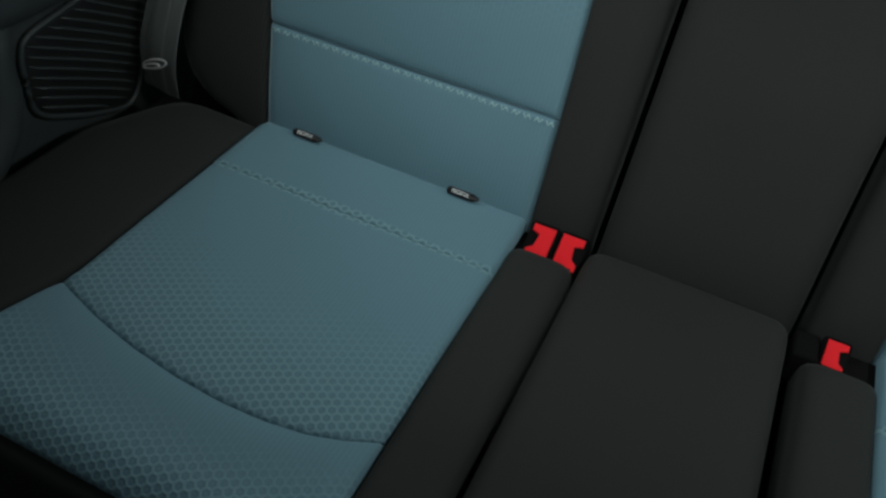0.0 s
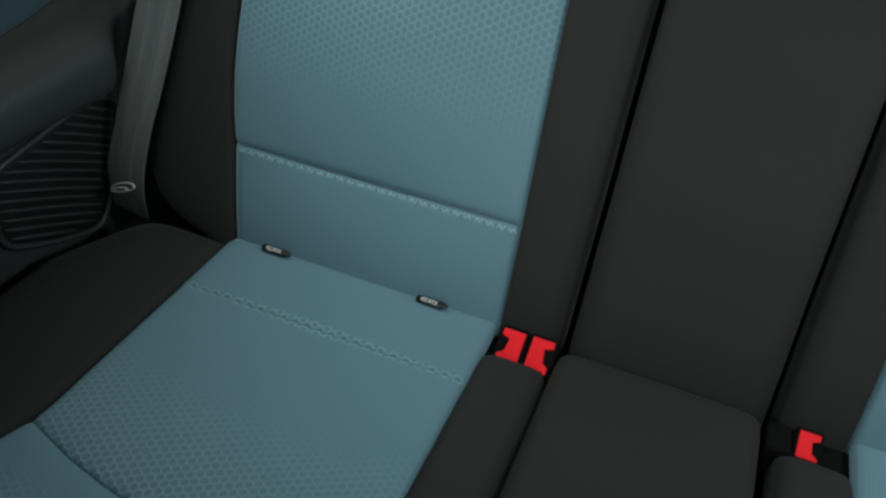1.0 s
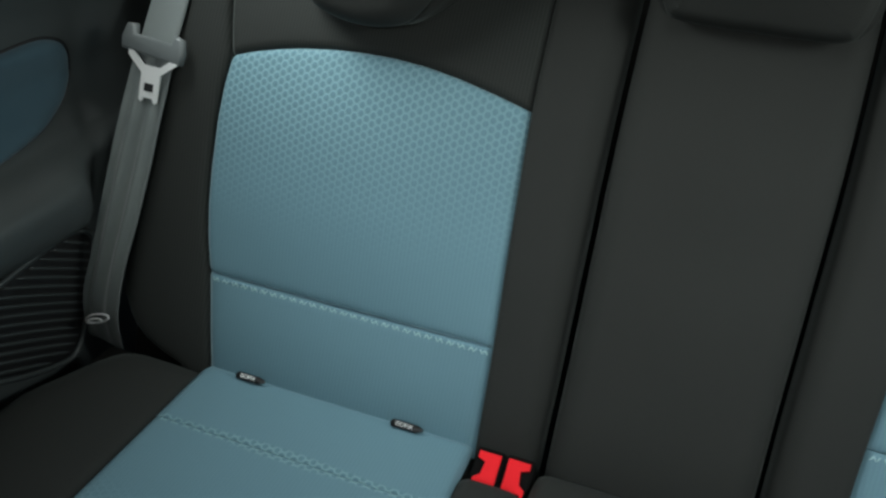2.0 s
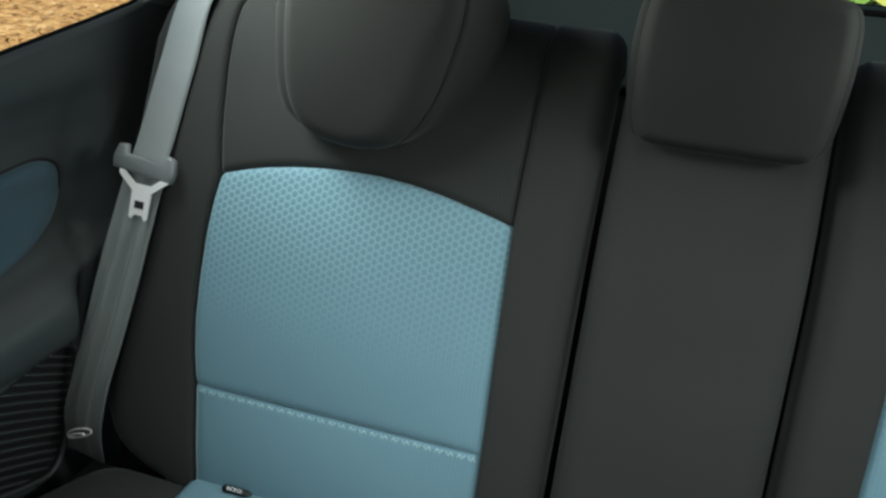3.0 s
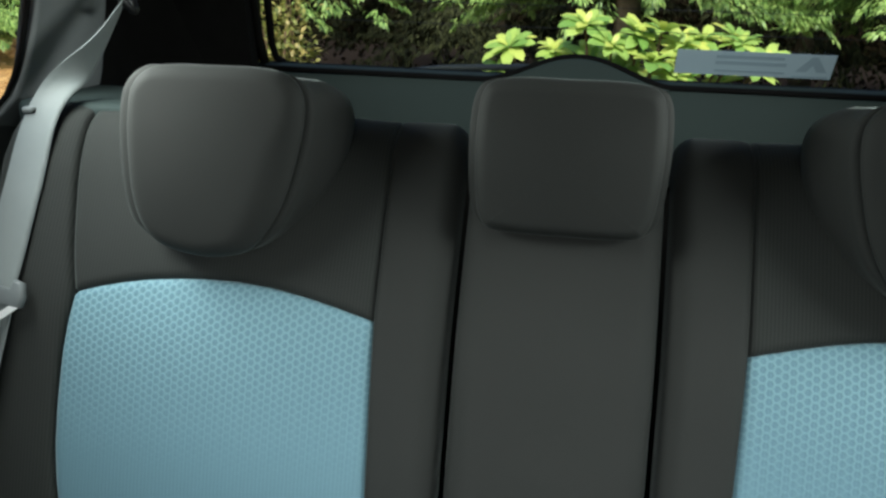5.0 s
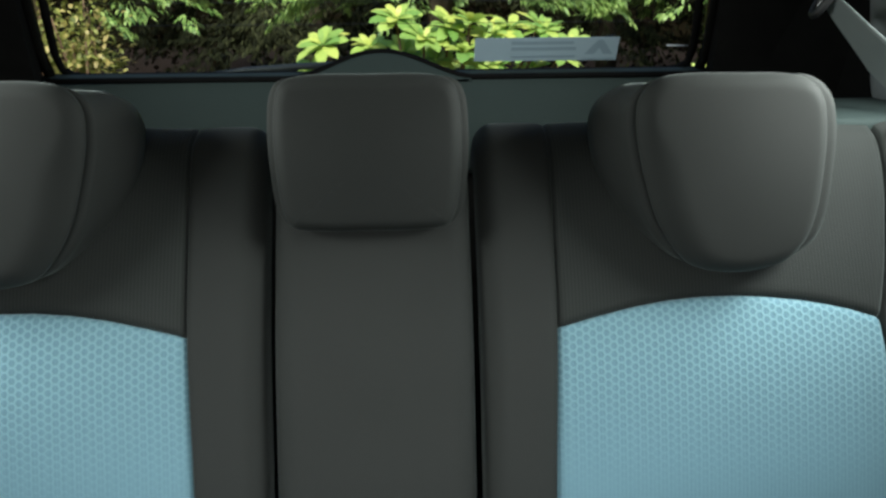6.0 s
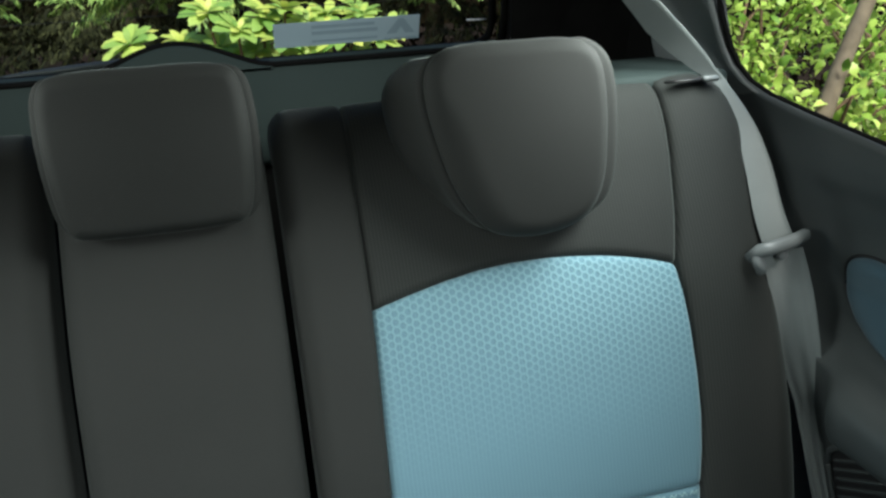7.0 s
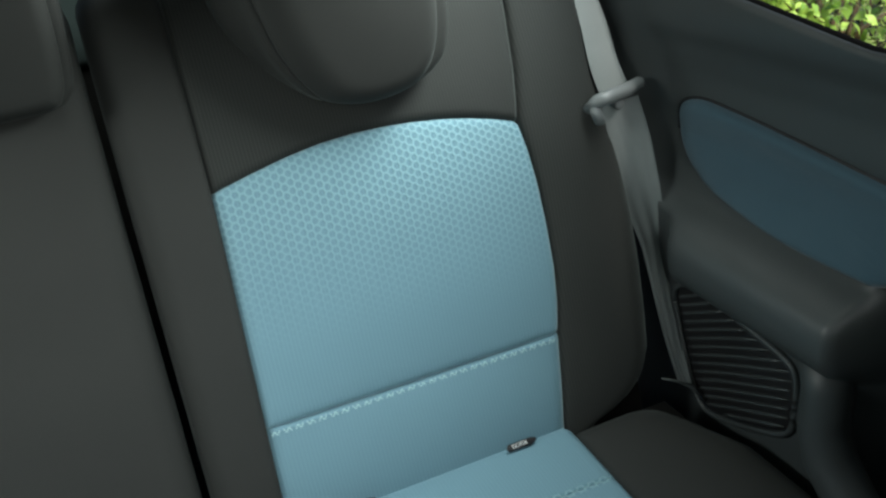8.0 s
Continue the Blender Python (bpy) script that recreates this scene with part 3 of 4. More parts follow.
def headrest(at, lean, outline, thick, label, r, flare, inner=1, outer=1.0):
    t = thing("headrest", (at[0], at[1] + 0.05, at[2] - 0.1), label, "headrest", "rear headrests")
    m = Matrix.Translation(at) @ pose(0, 0, 0, 90 - lean, 0, 0)
    flip = Matrix(((1, 0, 0, 0), (0, 1, 0, 0), (0, 0, -1, 0), (0, 0, 0, 1)))
    bm = padded(smooth_outline(outline), thick, r, flare, inner, outer, drop=math.tan(radians(lean)))
    bmesh.ops.transform(bm, matrix=m @ flip, verts=bm.verts)
    bmesh.ops.recalc_face_normals(bm, faces=bm.faces[:])
    part("pad", bm, M_HEAD, t)
    for dx in (-0.055, 0.055):
        p = Vector(at) + Vector((dx, 0.075, 0.0))
        part("post", tube([p + Vector((0, -0.02, -0.04)), p + Vector((0, 0.02, -0.13))], [0.006, 0.006]), M_STEEL, t, "chrome post")
    return t


for s in (-1, 1):
    headrest((s * 0.386 - 0.002, 0.118, 1.060), 9, shield(s), lambda v: 0.125 + 0.25 * v, "thick charcoal cloth headrest with a rounded lower edge", 0.018, 0.028, -s, 0.7)
headrest((-0.001, 0.164, 1.079), 4, [(a * 1.03, b) for a, b in BLOCK], lambda v: 0.10 + 0.1 * v, "low charcoal cloth middle headrest", 0.015, 0.009)

# ---- buckles and anchor labels ----


def buckle(x, y, z, mirror, size=1.0, group="seat belt buckles"):
    t = thing("seat_belt_buckle", (x, y, z - 0.05), "black seat belt buckle with a red release button", "seat belt buckle", group)
    m = Matrix.Translation((x, y, z)) @ pose(0, 0, 0, 34, 0, 0) @ Matrix.Scale(size, 4)
    part("housing", bevelled((-0.0165, -0.024, -0.06), (0.0165, 0.024, 0.0), 0.004, m=m), M_RUBBER, t)
    o = [(0.0125, -0.019), (0.0125, 0.019), (-0.0125, 0.019), (-0.0125, 0.011), (-0.0035, 0.008), (-0.0055, -0.006), (-0.0125, -0.011), (-0.0125, -0.019)]
    if mirror:
        o = [(-a, b) for a, b in o[::-1]]
    part("release_button", prism(o, 0.0045, m @ pose(0, 0, -0.001), 0.001), M_RED, t, "red release button", smooth=False)
    return t


buckle(-0.1665, -0.020, 0.541, False)
buckle(-0.1335, -0.018, 0.540, True)
buckle(0.1485, -0.018, 0.538, True, 0.82)
t = thing("belt_slot_cover", (0.125, -0.01, 0.50), "small black plastic cover beside the buckle", "plastic cover")
part("cover", bevelled((0.109, -0.035, 0.50), (0.134, 0.004, 0.540), 0.004), M_RUBBER, t)


def words(text, size, m, mat, parent, name="lettering"):
    cu = bpy.data.curves.new(name, "FONT")
    cu.body, cu.size, cu.align_x, cu.align_y, cu.extrude = text, size, "CENTER", "CENTER", 0.0003
    ob = new(name, cu)
    bpy.context.view_layer.update()
    me = bpy.data.meshes.new_from_object(ob.evaluated_get(bpy.context.evaluated_depsgraph_get()))
    bpy.data.objects.remove(ob)
    me.transform(m)
    return link_mesh(name, me, mat, parent, "white lettering", smooth=False)


for x in (-0.469, -0.266, 0.266, 0.470):
    t = thing("anchor_label", (x, -0.004, 0.54), "small black cloth child seat anchor label with white letters", "label", "child seat anchor labels")
    m = Matrix.Translation((x - 0.002, -0.006, 0.5550)) @ pose(0, 0, 0, 42, 0, 0)
    o = [(-0.017, -0.0045), (0.013, -0.0045), (0.021, -0.001), (0.020, 0.002), (0.013, 0.004), (-0.016, 0.004), (-0.019, 0.0)]
    part("tag", prism(o, 0.0016, m), M_DARK, t)
    words("ISOFIX", 0.0070, m @ pose(-0.002, 0.0, 0.0022), M_WHITE, t)

# ---- cabin shell ----
SILL = knots([(-2.0, 0.985), (-1.0, 0.995), (-0.2, 1.014), (0.0, 1.045), (0.12, 1.060), (0.20, 1.072), (0.24, 1.084), (0.267, 1.102), (0.283, 1.125), (0.297, 1.16), (0.308, 1.20), (0.34, 1.42)])
WALLP = knots([(0.25, 0.738), (0.62, 0.738), (0.680, 0.737), (0.688, 0.712), (0.698, 0.699), (0.715, 0.693), (0.742, 0.693), (0.757, 0.700), (0.768, 0.722), (0.78, 0.745), (0.82, 0.757), (0.845, 0.757), (0.868, 0.757), (0.90, 0.747), (0.94, 0.742),
               (0.975, 0.730), (0.995, 0.717), (1.015, 0.711), (1.05, 0.711), (1.2, 0.705), (1.45, 0.66)])
WALLB = knots([(0.25, 0.738), (0.62, 0.738), (0.72, 0.728), (0.80, 0.722), (0.9, 0.716), (1.0, 0.711), (1.2, 0.705), (1.45, 0.66)])
WALLF = knots([(0.25, 0.80), (0.50, 0.80), (0.72, 0.79), (0.78, 0.765), (0.82, 0.757), (0.90, 0.757), (0.94, 0.750), (0.975, 0.730), (0.995, 0.717), (1.015, 0.711), (1.05, 0.711), (1.2, 0.705), (1.45, 0.66)])


def wall_x(y, z):
    up = fade(z, 0.757, 0.80)
    a = fade(y, 0.015 + 0.075 * up, 0.065 + 0.085 * up)
    b = fade(y, -0.218, -0.236)
    return WALLP(z) * (1 - a) * (1 - b) + WALLB(z) * a + WALLF(z) * b


def side_wall(side):
    name = "wall_left" if side < 0 else "wall_right"
    ys = np.concatenate([np.linspace(-1.9, -0.32, 24), np.linspace(-0.30, -0.18, 18), np.linspace(-0.17, 0.05, 16), np.linspace(0.06, 0.345, 30)])
    vs = np.concatenate([np.linspace(0, 0.35, 8)[:-1], np.linspace(0.35, 1.0, 60)])
    P, U, S = (np.zeros((len(vs), len(ys), d)) for d in (3, 2, 3))
    for i, y in enumerate(ys):
        top = SILL(y)
        for j, v in enumerate(vs):
            z = 0.25 + (top - 0.25) * v
            P[j, i] = side * wall_x(y, z), y, z
            S[j, i] = side * (wall_x(y, z) + 0.007), y, z
            U[j, i] = y, z
    ob = grid_mesh(name, P, U, None, S, M_TRIM, None)
    return tagged(ob, "dark grey moulded plastic side trim with an armrest ledge", "side trim", kind="structure")


def on_wall(side, y, z, off):
    return side * (wall_x(y, z) - off), y, z


def wall_piece(name, side, outline, mat, parent, off0, off1, label="", smooth=True):
    """A moulded piece that follows the side wall: outline in (y, z), edges sunk to off0, middle proud by off1."""
    o = np.array(smooth_outline(outline))
    c = o.mean(axis=0)
    bm = bmesh.new()
    rings = []
    for q, f in ((1.0, 0.0), (0.985, 0.35), (0.96, 0.6), (0.92, 0.82), (0.86, 0.95), (0.78, 1.0), (0.55, 0.85), (0.3, 0.75), (0.1, 0.72)):
        rings.append([bm.verts.new(on_wall(side, *(c + (p - c) * q), off0 + (off1 - off0) * f)) for p in o])
    m = len(o)
    for a, b in zip(rings, rings[1:]):
        for k in range(m):
            bm.faces.new((a[k], a[(k + 1) % m], b[(k + 1) % m], b[k]))
    bm.faces.new(rings[-1])
    bmesh.ops.recalc_face_normals(bm, faces=bm.faces[:])
    return part(name, bm, mat, parent, label, smooth)


INSET = [(0.086, 0.862), (0.076, 0.896), (0.040, 0.912), (-0.02, 0.910), (-0.10, 0.902), (-0.22, 0.887), (-0.34, 0.874), (-0.44, 0.862), (-0.46, 0.83), (-0.44, 0.80), (-0.36, 0.788), (-0.25, 0.787),
         (-0.157, 0.785), (-0.09, 0.787), (-0.035, 0.794), (0.026, 0.807), (0.066, 0.828)]
GRILLE = [(0.053, 0.640), (0.046, 0.664), (0.020, 0.676), (-0.03, 0.674), (-0.10, 0.664), (-0.140, 0.656), (-0.153, 0.640), (-0.156, 0.605), (-0.150, 0.565), (-0.10, 0.535), (-0.05, 0.515), (-0.015, 0.508), (0.010, 0.530), (0.036, 0.585)]


def inside(o, y, z):
    hit = False
    for (a, b), (c, d) in zip(o, o[1:] + o[:1]):
        if (b > z) != (d > z) and y < a + (c - a) * (z - b) / (d - b):
            hit = not hit
    return hit


def speaker_grille(side):
    t = thing("speaker_grille", (side * 0.73, -0.05, 0.60), "black slatted plastic speaker grille in the side trim", "speaker grille", "speaker grilles")
    wall_piece("grille_plate", side, GRILLE, M_DARK, t, -0.002, 0.002)
    o = smooth_outline(GRILLE)
    bm = tube([on_wall(side, y, z, 0.003) for y, z in o] + [on_wall(side, *o[0], 0.003)], [0.0042] * (len(o) + 1), 6)
    part("rim", bm, M_TRIM, t, "dark grey rim")
    c = np.mean(o, axis=0)
    small = [tuple(c + (np.array(p) - c) * 0.93) for p in o]
    # slats that rise towards the front of the car
    for z in np.arange(0.43, 0.69, 0.0128):
        run = [(y, z - 0.53 * y - 0.0012 * math.sin(y * 30)) for y in np.linspace(0.06, -0.17, 60)]
        run = [p for p in run if inside(small, *p)]
        if len(run) > 8:
            pts = [on_wall(side, *run[int(q)], 0.0025) for q in np.linspace(0, len(run) - 1, 9)]
            part("slat", tube(pts, [0.0010] + [0.0024] * 7 + [0.0010], 6), M_TRIM, t)
    return t


def window(side):
    name = "window_1" if side < 0 else "window_2"
    pts = [(-1.5, 0.99), (-1.0, 0.995), (-0.6, 1.003), (-0.2, 1.014), (0.0, 1.045), (0.12, 1.060), (0.20, 1.072), (0.24, 1.084), (0.267, 1.102), (0.283, 1.125), (0.297, 1.16), (0.308, 1.20), (0.325, 1.34), (0.31, 1.385), (0.26, 1.40), (-0.6, 1.41), (-1.2, 1.41)]
    t = thing(name, (side * 0.73, 0.0, 1.0), "clear fixed side window with a black rubber edge", "window", kind="structure")

    def wx(z):
        return 0.7235 if z < 1.05 else 0.7235 - 0.14 * (z - 1.05)
    bm = bmesh.new()
    f = bm.faces.new([bm.verts.new((side * wx(z), y, z)) for y, z in pts])
    bmesh.ops.triangulate(bm, faces=[f])
    g = part("pane", bm, M_GLASS, t, "clear glass")
    g.visible_shadow = False
    edge = pts[1:15]
    bm = tube([(side * (wx(z) - 0.004), y - 0.003 * fade(y, 0.2, 0.28), z) for y, z in edge], [0.0036] * len(edge), 8)
    part("rubber_seal", bm, M_RUBBER, t, "black rubber seal")
    return t


for s in (-1, 1):
    side_wall(s)
    t = thing("door_inset", (s * 0.75, -0.1, 0.85), "dark blue padded cloth inset of the side trim", "trim panel", "side trim insets", kind="structure")
    wall_piece("inset_pad", s, INSET, M_INSET, t, -0.003, 0.013)
    o = smooth_outline(INSET)
    part("inset_groove", tube([on_wall(s, y, z, 0.0) for y, z in o] + [on_wall(s, *o[0], 0.0)], [0.0022] * (len(o) + 1), 6), M_DARK, t, "black shadow groove")
    speaker_grille(s)
    window(s)

    # front lower moulding that sweeps forward from the speaker
    pts = [(-0.19, 0.70), (-0.20, 0.66), (-0.20, 0.62), (-0.215, 0.58), (-0.25, 0.545), (-0.30, 0.52), (-0.40, 0.50), (-0.6, 0.49)]
    t = thing("trim_sweep", (s * 0.72, -0.3, 0.5), "dark grey curved plastic moulding beside the cushion", "trim", "curved trim mouldings", kind="structure")
    part("moulding", tube([(s * 0.728, y, z) for y, z in pts], [0.024, 0.026, 0.027, 0.028, 0.028, 0.028, 0.028, 0.028], 14), M_TRIM, t)

    # pillar behind the window
    zs = np.linspace(1.03, 1.44, 24)
    fs = np.linspace(0, 1, 14)
    P, U, S = (np.zeros((24, 14, d)) for d in (3, 2, 3))
    for j, z in enumerate(zs):
        y0 = float(np.interp(z, [1.0, 1.05, 1.072, 1.084, 1.102, 1.125, 1.16, 1.20, 1.42], [0.13, 0.16, 0.203, 0.243, 0.270, 0.286, 0.300, 0.311, 0.343]))
        for i, f in enumerate(fs):
            y = y0 + f * (0.46 - y0)
            x = 0.712 - 0.14 * max(0, z - 1.05) - 0.022 * fade(f, 0.05, 0.7) * fade(z, 1.05, 1.11) + 0.03 * fade(f, 0.85, 1.0)
            P[j, i] = s * x, y, z
            S[j, i] = s * (x + 0.010), y + 0.004, z
            U[j, i] = y, z
    tagged(grid_mesh("pillar_trim", P, U, None, S, M_PILLAR, None), "grey plastic rear pillar trim beside the window", "pillar trim", kind="structure")

    # ledge behind the shoulder of the seat
    bm = bevelled((min(s * 0.52, s * 0.70), 0.262, 1.045), (max(s * 0.52, s * 0.70), 0.44, 1.098), 0.010, 3)
    tagged(part("shelf_ledge", bm, M_GATE, None), "grey plastic ledge behind the backrest", "ledge", kind="structure")
    # dark side of the boot and the corner pillar by the rear window
    bm = bmesh.new()
    box(bm, (min(s * 0.70, s * 0.74), 0.40, 0.3), (max(s * 0.70, s * 0.74), 0.80, 1.46))
    tagged(part("boot_side", bm, M_CARPET, None, smooth=False), "black carpeted side of the boot", "side lining", kind="structure")
    P2 = [(s * 0.70, 0.60, 0.9), (s * 0.560, 0.735, 0.9), (s * 0.560, 0.735, 1.10), (s * 0.520, 0.545, 1.46), (s * 0.60, 0.50, 1.46), (s * 0.70, 0.46, 1.46)]
    bm = bmesh.new()
    v = [bm.verts.new(p) for p in P2]
    w = [bm.verts.new((p[0] + s * 0.05, p[1] + 0.06, p[2])) for p in P2]
    bm.faces.new(v), bm.faces.new(w[::-1])
    for k in range(len(v)):
        bm.faces.new((v[k], w[k], w[(k + 1) % len(v)], v[(k + 1) % len(v)]))
    bmesh.ops.recalc_face_normals(bm, faces=bm.faces[:])
    tagged(part("corner_pillar", bm, M_CARPET, None, smooth=False), "black corner pillar beside the rear window", "pillar trim", kind="structure")

# roof, floor and front
for name, lo, hi, mat, lab in (
        ("ceiling", (-0.70, -1.75, 1.46), (0.70, 0.60, 1.50), M_LINER, "grey cloth headliner"),
        ("floor", (-0.85, -1.95, 0.26), (0.85, 0.80, 0.30), M_CARPET, "black carpeted car floor"),
        ("wall_front", (-0.85, -1.99, 0.26), (0.85, -1.95, 1.0), M_DARK, "dark dashboard wall closing the cabin"),
        # three unseen walls, added like front seats to block light from the cushions
        ("wall_middle", (-0.70, -0.88, 0.30), (0.70, -0.84, 1.06), M_TRIM, "added unseen wall in place of front seats, shading the cushions"),
        ("wall_behind_left", (-0.70, -0.884, 1.06), (-0.15, -0.84, 1.15), M_TRIM, "added unseen raised wall that keeps light off the outer cushions"),
        ("wall_behind_right", (0.15, -0.884, 1.06), (0.70, -0.84, 1.15), M_TRIM, "added unseen raised wall that keeps light off the outer cushions"),
        ("wall_rear", (-0.80, 0.76, 0.26), (0.80, 0.80, 0.96), M_CARPET, "black lining of the tailgate")):
    bm = bmesh.new()
    box(bm, lo, hi)
    tagged(part(name, bm, mat, None, smooth=False), lab, name.split("_")[0], kind="structure")
for s in (-1, 1):
    bm = bmesh.new()
    box(bm, (min(s * 0.66, s * 0.74), -1.75, 1.41), (max(s * 0.66, s * 0.74), 0.45, 1.50))
    tagged(part("roof_rail", bm, M_LINER, None, smooth=False), "grey roof rail above the side windows", "roof rail", kind="structure")
    bm = bmesh.new()
    box(bm, (min(s * 0.67, s * 0.76), -0.70, 0.98), (max(s * 0.67, s * 0.76), -0.58, 1.43))
    tagged(part("door_pillar", bm, M_PILLAR, None, smooth=False), "grey door pillar", "pillar trim", kind="structure")
    bm = bmesh.new()
    box(bm, (min(s * 0.66, s * 0.78), -1.95, 0.98), (max(s * 0.66, s * 0.78), -1.70, 1.46))
    tagged(part("front_pillar", bm, M_PILLAR, None, smooth=False), "grey windscreen pillar", "pillar trim", kind="structure")

t = thing("window_4", (0, -1.93, 1.0), "clear slanting windscreen closing the front of the cabin", "window", kind="structure")
bm = bmesh.new()
bm.faces.new([bm.verts.new(p) for p in ((-0.68, -1.94, 1.0), (0.68, -1.94, 1.0), (0.66, -1.75, 1.46), (-0.66, -1.75, 1.46))])
g = part("pane", bm, M_GLASS, t, "clear glass")
g.visible_shadow = False

# tailgate
gate = thing("tailgate", (0, 0.74, 0.95), "tailgate with grey inner trim and a raised wiper cover", "tailgate", kind="structure")
xs = np.linspace(-0.56, 0.56, 57)
prof_t = [(0.735, 0.93), (0.700, 0.95), (0.690, 0.99), (0.690, 1.03), (0.694, 1.073), (0.699, 1.095), (0.708, 1.106), (0.725, 1.110), (0.76, 1.108)]
P, U, S = (np.zeros((len(prof_t), len(xs), d)) for d in (3, 2, 3))
for j, (y, z) in enumerate(prof_t):
    for i, x in enumerate(xs):
        P[j, i] = x, y + 0.10 * (x / 0.56) ** 2 * 0.1, z
        S[j, i] = x, y + 0.05, z - 0.004
        U[j, i] = x, z
grid_mesh("tailgate_trim", P, U, None, S, M_GATE, gate)
o = [(x, 0.043 * (0.5 + 0.5 * math.cos(math.pi * x / 0.15)) ** 0.85) for x in np.linspace(-0.15, 0.15, 25)] + [(0.15, -0.008), (-0.15, -0.008)]
part("wiper_cover", prism(o, 0.05, Matrix.Translation((0.002, 0.745, 1.101)) @ pose(0, 0, 0, 90, 0, 0), 0.006), M_GATE, gate, "rounded grey wiper motor cover")
o2 = [(-0.545, 0.002), (-0.35, 0.002)] + [(x * 1.02, z + 0.0015) for x, z in o[:-2]] + [(0.35, 0.002), (0.545, 0.002)]
part("cover_edge", tube([(0.002 + x, 0.702, 1.101 + z) for x, z in o2], [0.005] * len(o2), 6), M_RUBBER, gate, "black edge of the cover")
part("window_seal", tube([(x, 0.742, 1.105) for x in np.linspace(-0.545, 0.545, 12)], [0.006] * 12, 8), M_RUBBER, gate, "black rubber seal")
part("wiper_arm", tube([(-0.33, 0.80, 1.098), (-0.24, 0.80, 1.108), (-0.13, 0.80, 1.113), (-0.02, 0.80, 1.116)], [0.003, 0.005, 0.007, 0.008], 6), M_TRIM, gate, "grey rear wiper arm outside")


def on_glass(x, z, off=0.0):
    """A point on the slanting rear window."""
    y = 0.755 - (z - 1.10) * 0.55
    return x, y - off * 0.876, z - off * 0.482


t = thing("window_3", (0, 0.75, 1.10), "slanting rear window with thin heating wires", "window", kind="structure")
bm = bmesh.new()
bm.faces.new([bm.verts.new(on_glass(x, z)) for x, z in ((-0.56, 1.095), (0.56, 1.095), (0.53, 1.47), (-0.53, 1.47))])
g = part("pane", bm, M_GLASS, t, "clear glass")
g.visible_shadow = False
for z in (1.19, 1.225, 1.26, 1.295, 1.33, 1.365):
    part("heating_wire", tube([on_glass(-0.50, z, 0.002), on_glass(0.50, z, 0.002)], [0.0005, 0.0005], 4), M_DARK, t, "thin black heating wire")
part("wire_tab", tube([on_glass(0.487, 1.149, 0.002), on_glass(0.523, 1.148, 0.002)], [0.0013, 0.0010], 6), M_STEEL, t, "short bright metal tab")
for s in (-1, 1):
    edge = [on_glass(s * 0.48, 1.106, 0.004), on_glass(s * 0.515, 1.110, 0.004), on_glass(s * 0.530, 1.121, 0.004), on_glass(s * 0.533, 1.145, 0.004), on_glass(s * 0.519, 1.24, 0.004), on_glass(s * 0.495, 1.46, 0.004)]
    part("rubber_seal", tube(edge, [0.004, 0.006, 0.007, 0.007, 0.007, 0.007], 8), M_RUBBER, t, "black seal at the rounded corner")
    strip = [on_glass(s * 0.549, 1.112, 0.014), on_glass(s * 0.551, 1.16, 0.014), on_glass(s * 0.538, 1.25, 0.014), on_glass(s * 0.514, 1.46, 0.014)]
    part("trim_strip", tube(strip, [0.009, 0.010, 0.010, 0.010], 10), M_GLOSS, t, "glossy black strip that mirrors the trees")
t = thing("window_sticker", (0.28, 0.74, 1.12), "pale blue rectangular sticker on the rear window", "sticker")
m = Matrix.Translation(on_glass(0.281, 1.1450, 0.003)) @ pose(0, 0, 0, 118.8, 0, 0) @ Matrix.Diagonal((1, 0.79, 1, 1))
part("sheet", prism([(-0.122, -0.028), (0.122, -0.028), (0.122, 0.029), (-0.122, 0.029)], 0.0008, m), M_STICK, t, smooth=False)
for (a, b), (c, d) in (((-0.06, 0.013), (0.045, 0.021)), ((-0.06, -0.002), (0.05, 0.007)), ((-0.06, -0.020), (0.05, -0.014)), ((0.062, -0.026), (0.118, -0.022))):
    part("print_bar", prism([(a, b), (c, b), (c, d), (a, d)], 0.0006, m @ pose(0, 0, 0.0009)), M_STICK_INK, t, "grey printed bar", smooth=False)
part("print_mark", prism([(0.066, -0.012), (0.082, -0.012), (0.09, 0.004), (0.098, -0.012), (0.114, -0.012), (0.094, 0.024), (0.086, 0.024)], 0.0006, m @ pose(0, 0, 0.0009)), M_STICK_INK, t, "grey printed mark", smooth=False)

# ---- seat belts ----


def tongue_parts(t, m, plate=True):
    o = [(-0.036, -0.012), (0.036, -0.012), (0.038, 0.0), (0.034, 0.014), (0.024, 0.016), (0.022, 0.006), (-0.022, 0.006), (-0.024, 0.016), (-0.034, 0.014), (-0.038, 0.0)]
    part("tongue_grip", prism(o, 0.010, m @ pose(0, 0, -0.003), 0.003), M_TONGUE, t, "grey plastic grip")
    if plate:
        m = m @ pose(0.003, 0.001, 0, 0, 0, 4)
        o = [(-0.011, -0.058), (-0.008, -0.060), (-0.005, -0.055), (0.005, -0.055), (0.008, -0.060), (0.011, -0.058), (0.0115, -0.030), (0.030, -0.015), (0.030, -0.010), (0.025, -0.010), (0.010, -0.022), (-0.010, -0.022), (-0.025, -0.010), (-0.030, -0.010), (-0.030, -0.015), (-0.0115, -0.030)]
        part("latch_plate", prism(o, 0.0022, m @ pose(0, 0, 0.004)), M_STEEL, t, "bright steel latch plate", smooth=False)
        part("latch_slot", prism([(-0.0055, -0.048), (0.0055, -0.048), (0.0055, -0.040), (-0.0055, -0.040)], 0.0006, m @ pose(0, 0, 0.0063)), M_DARK, t, "dark latch hole", smooth=False)


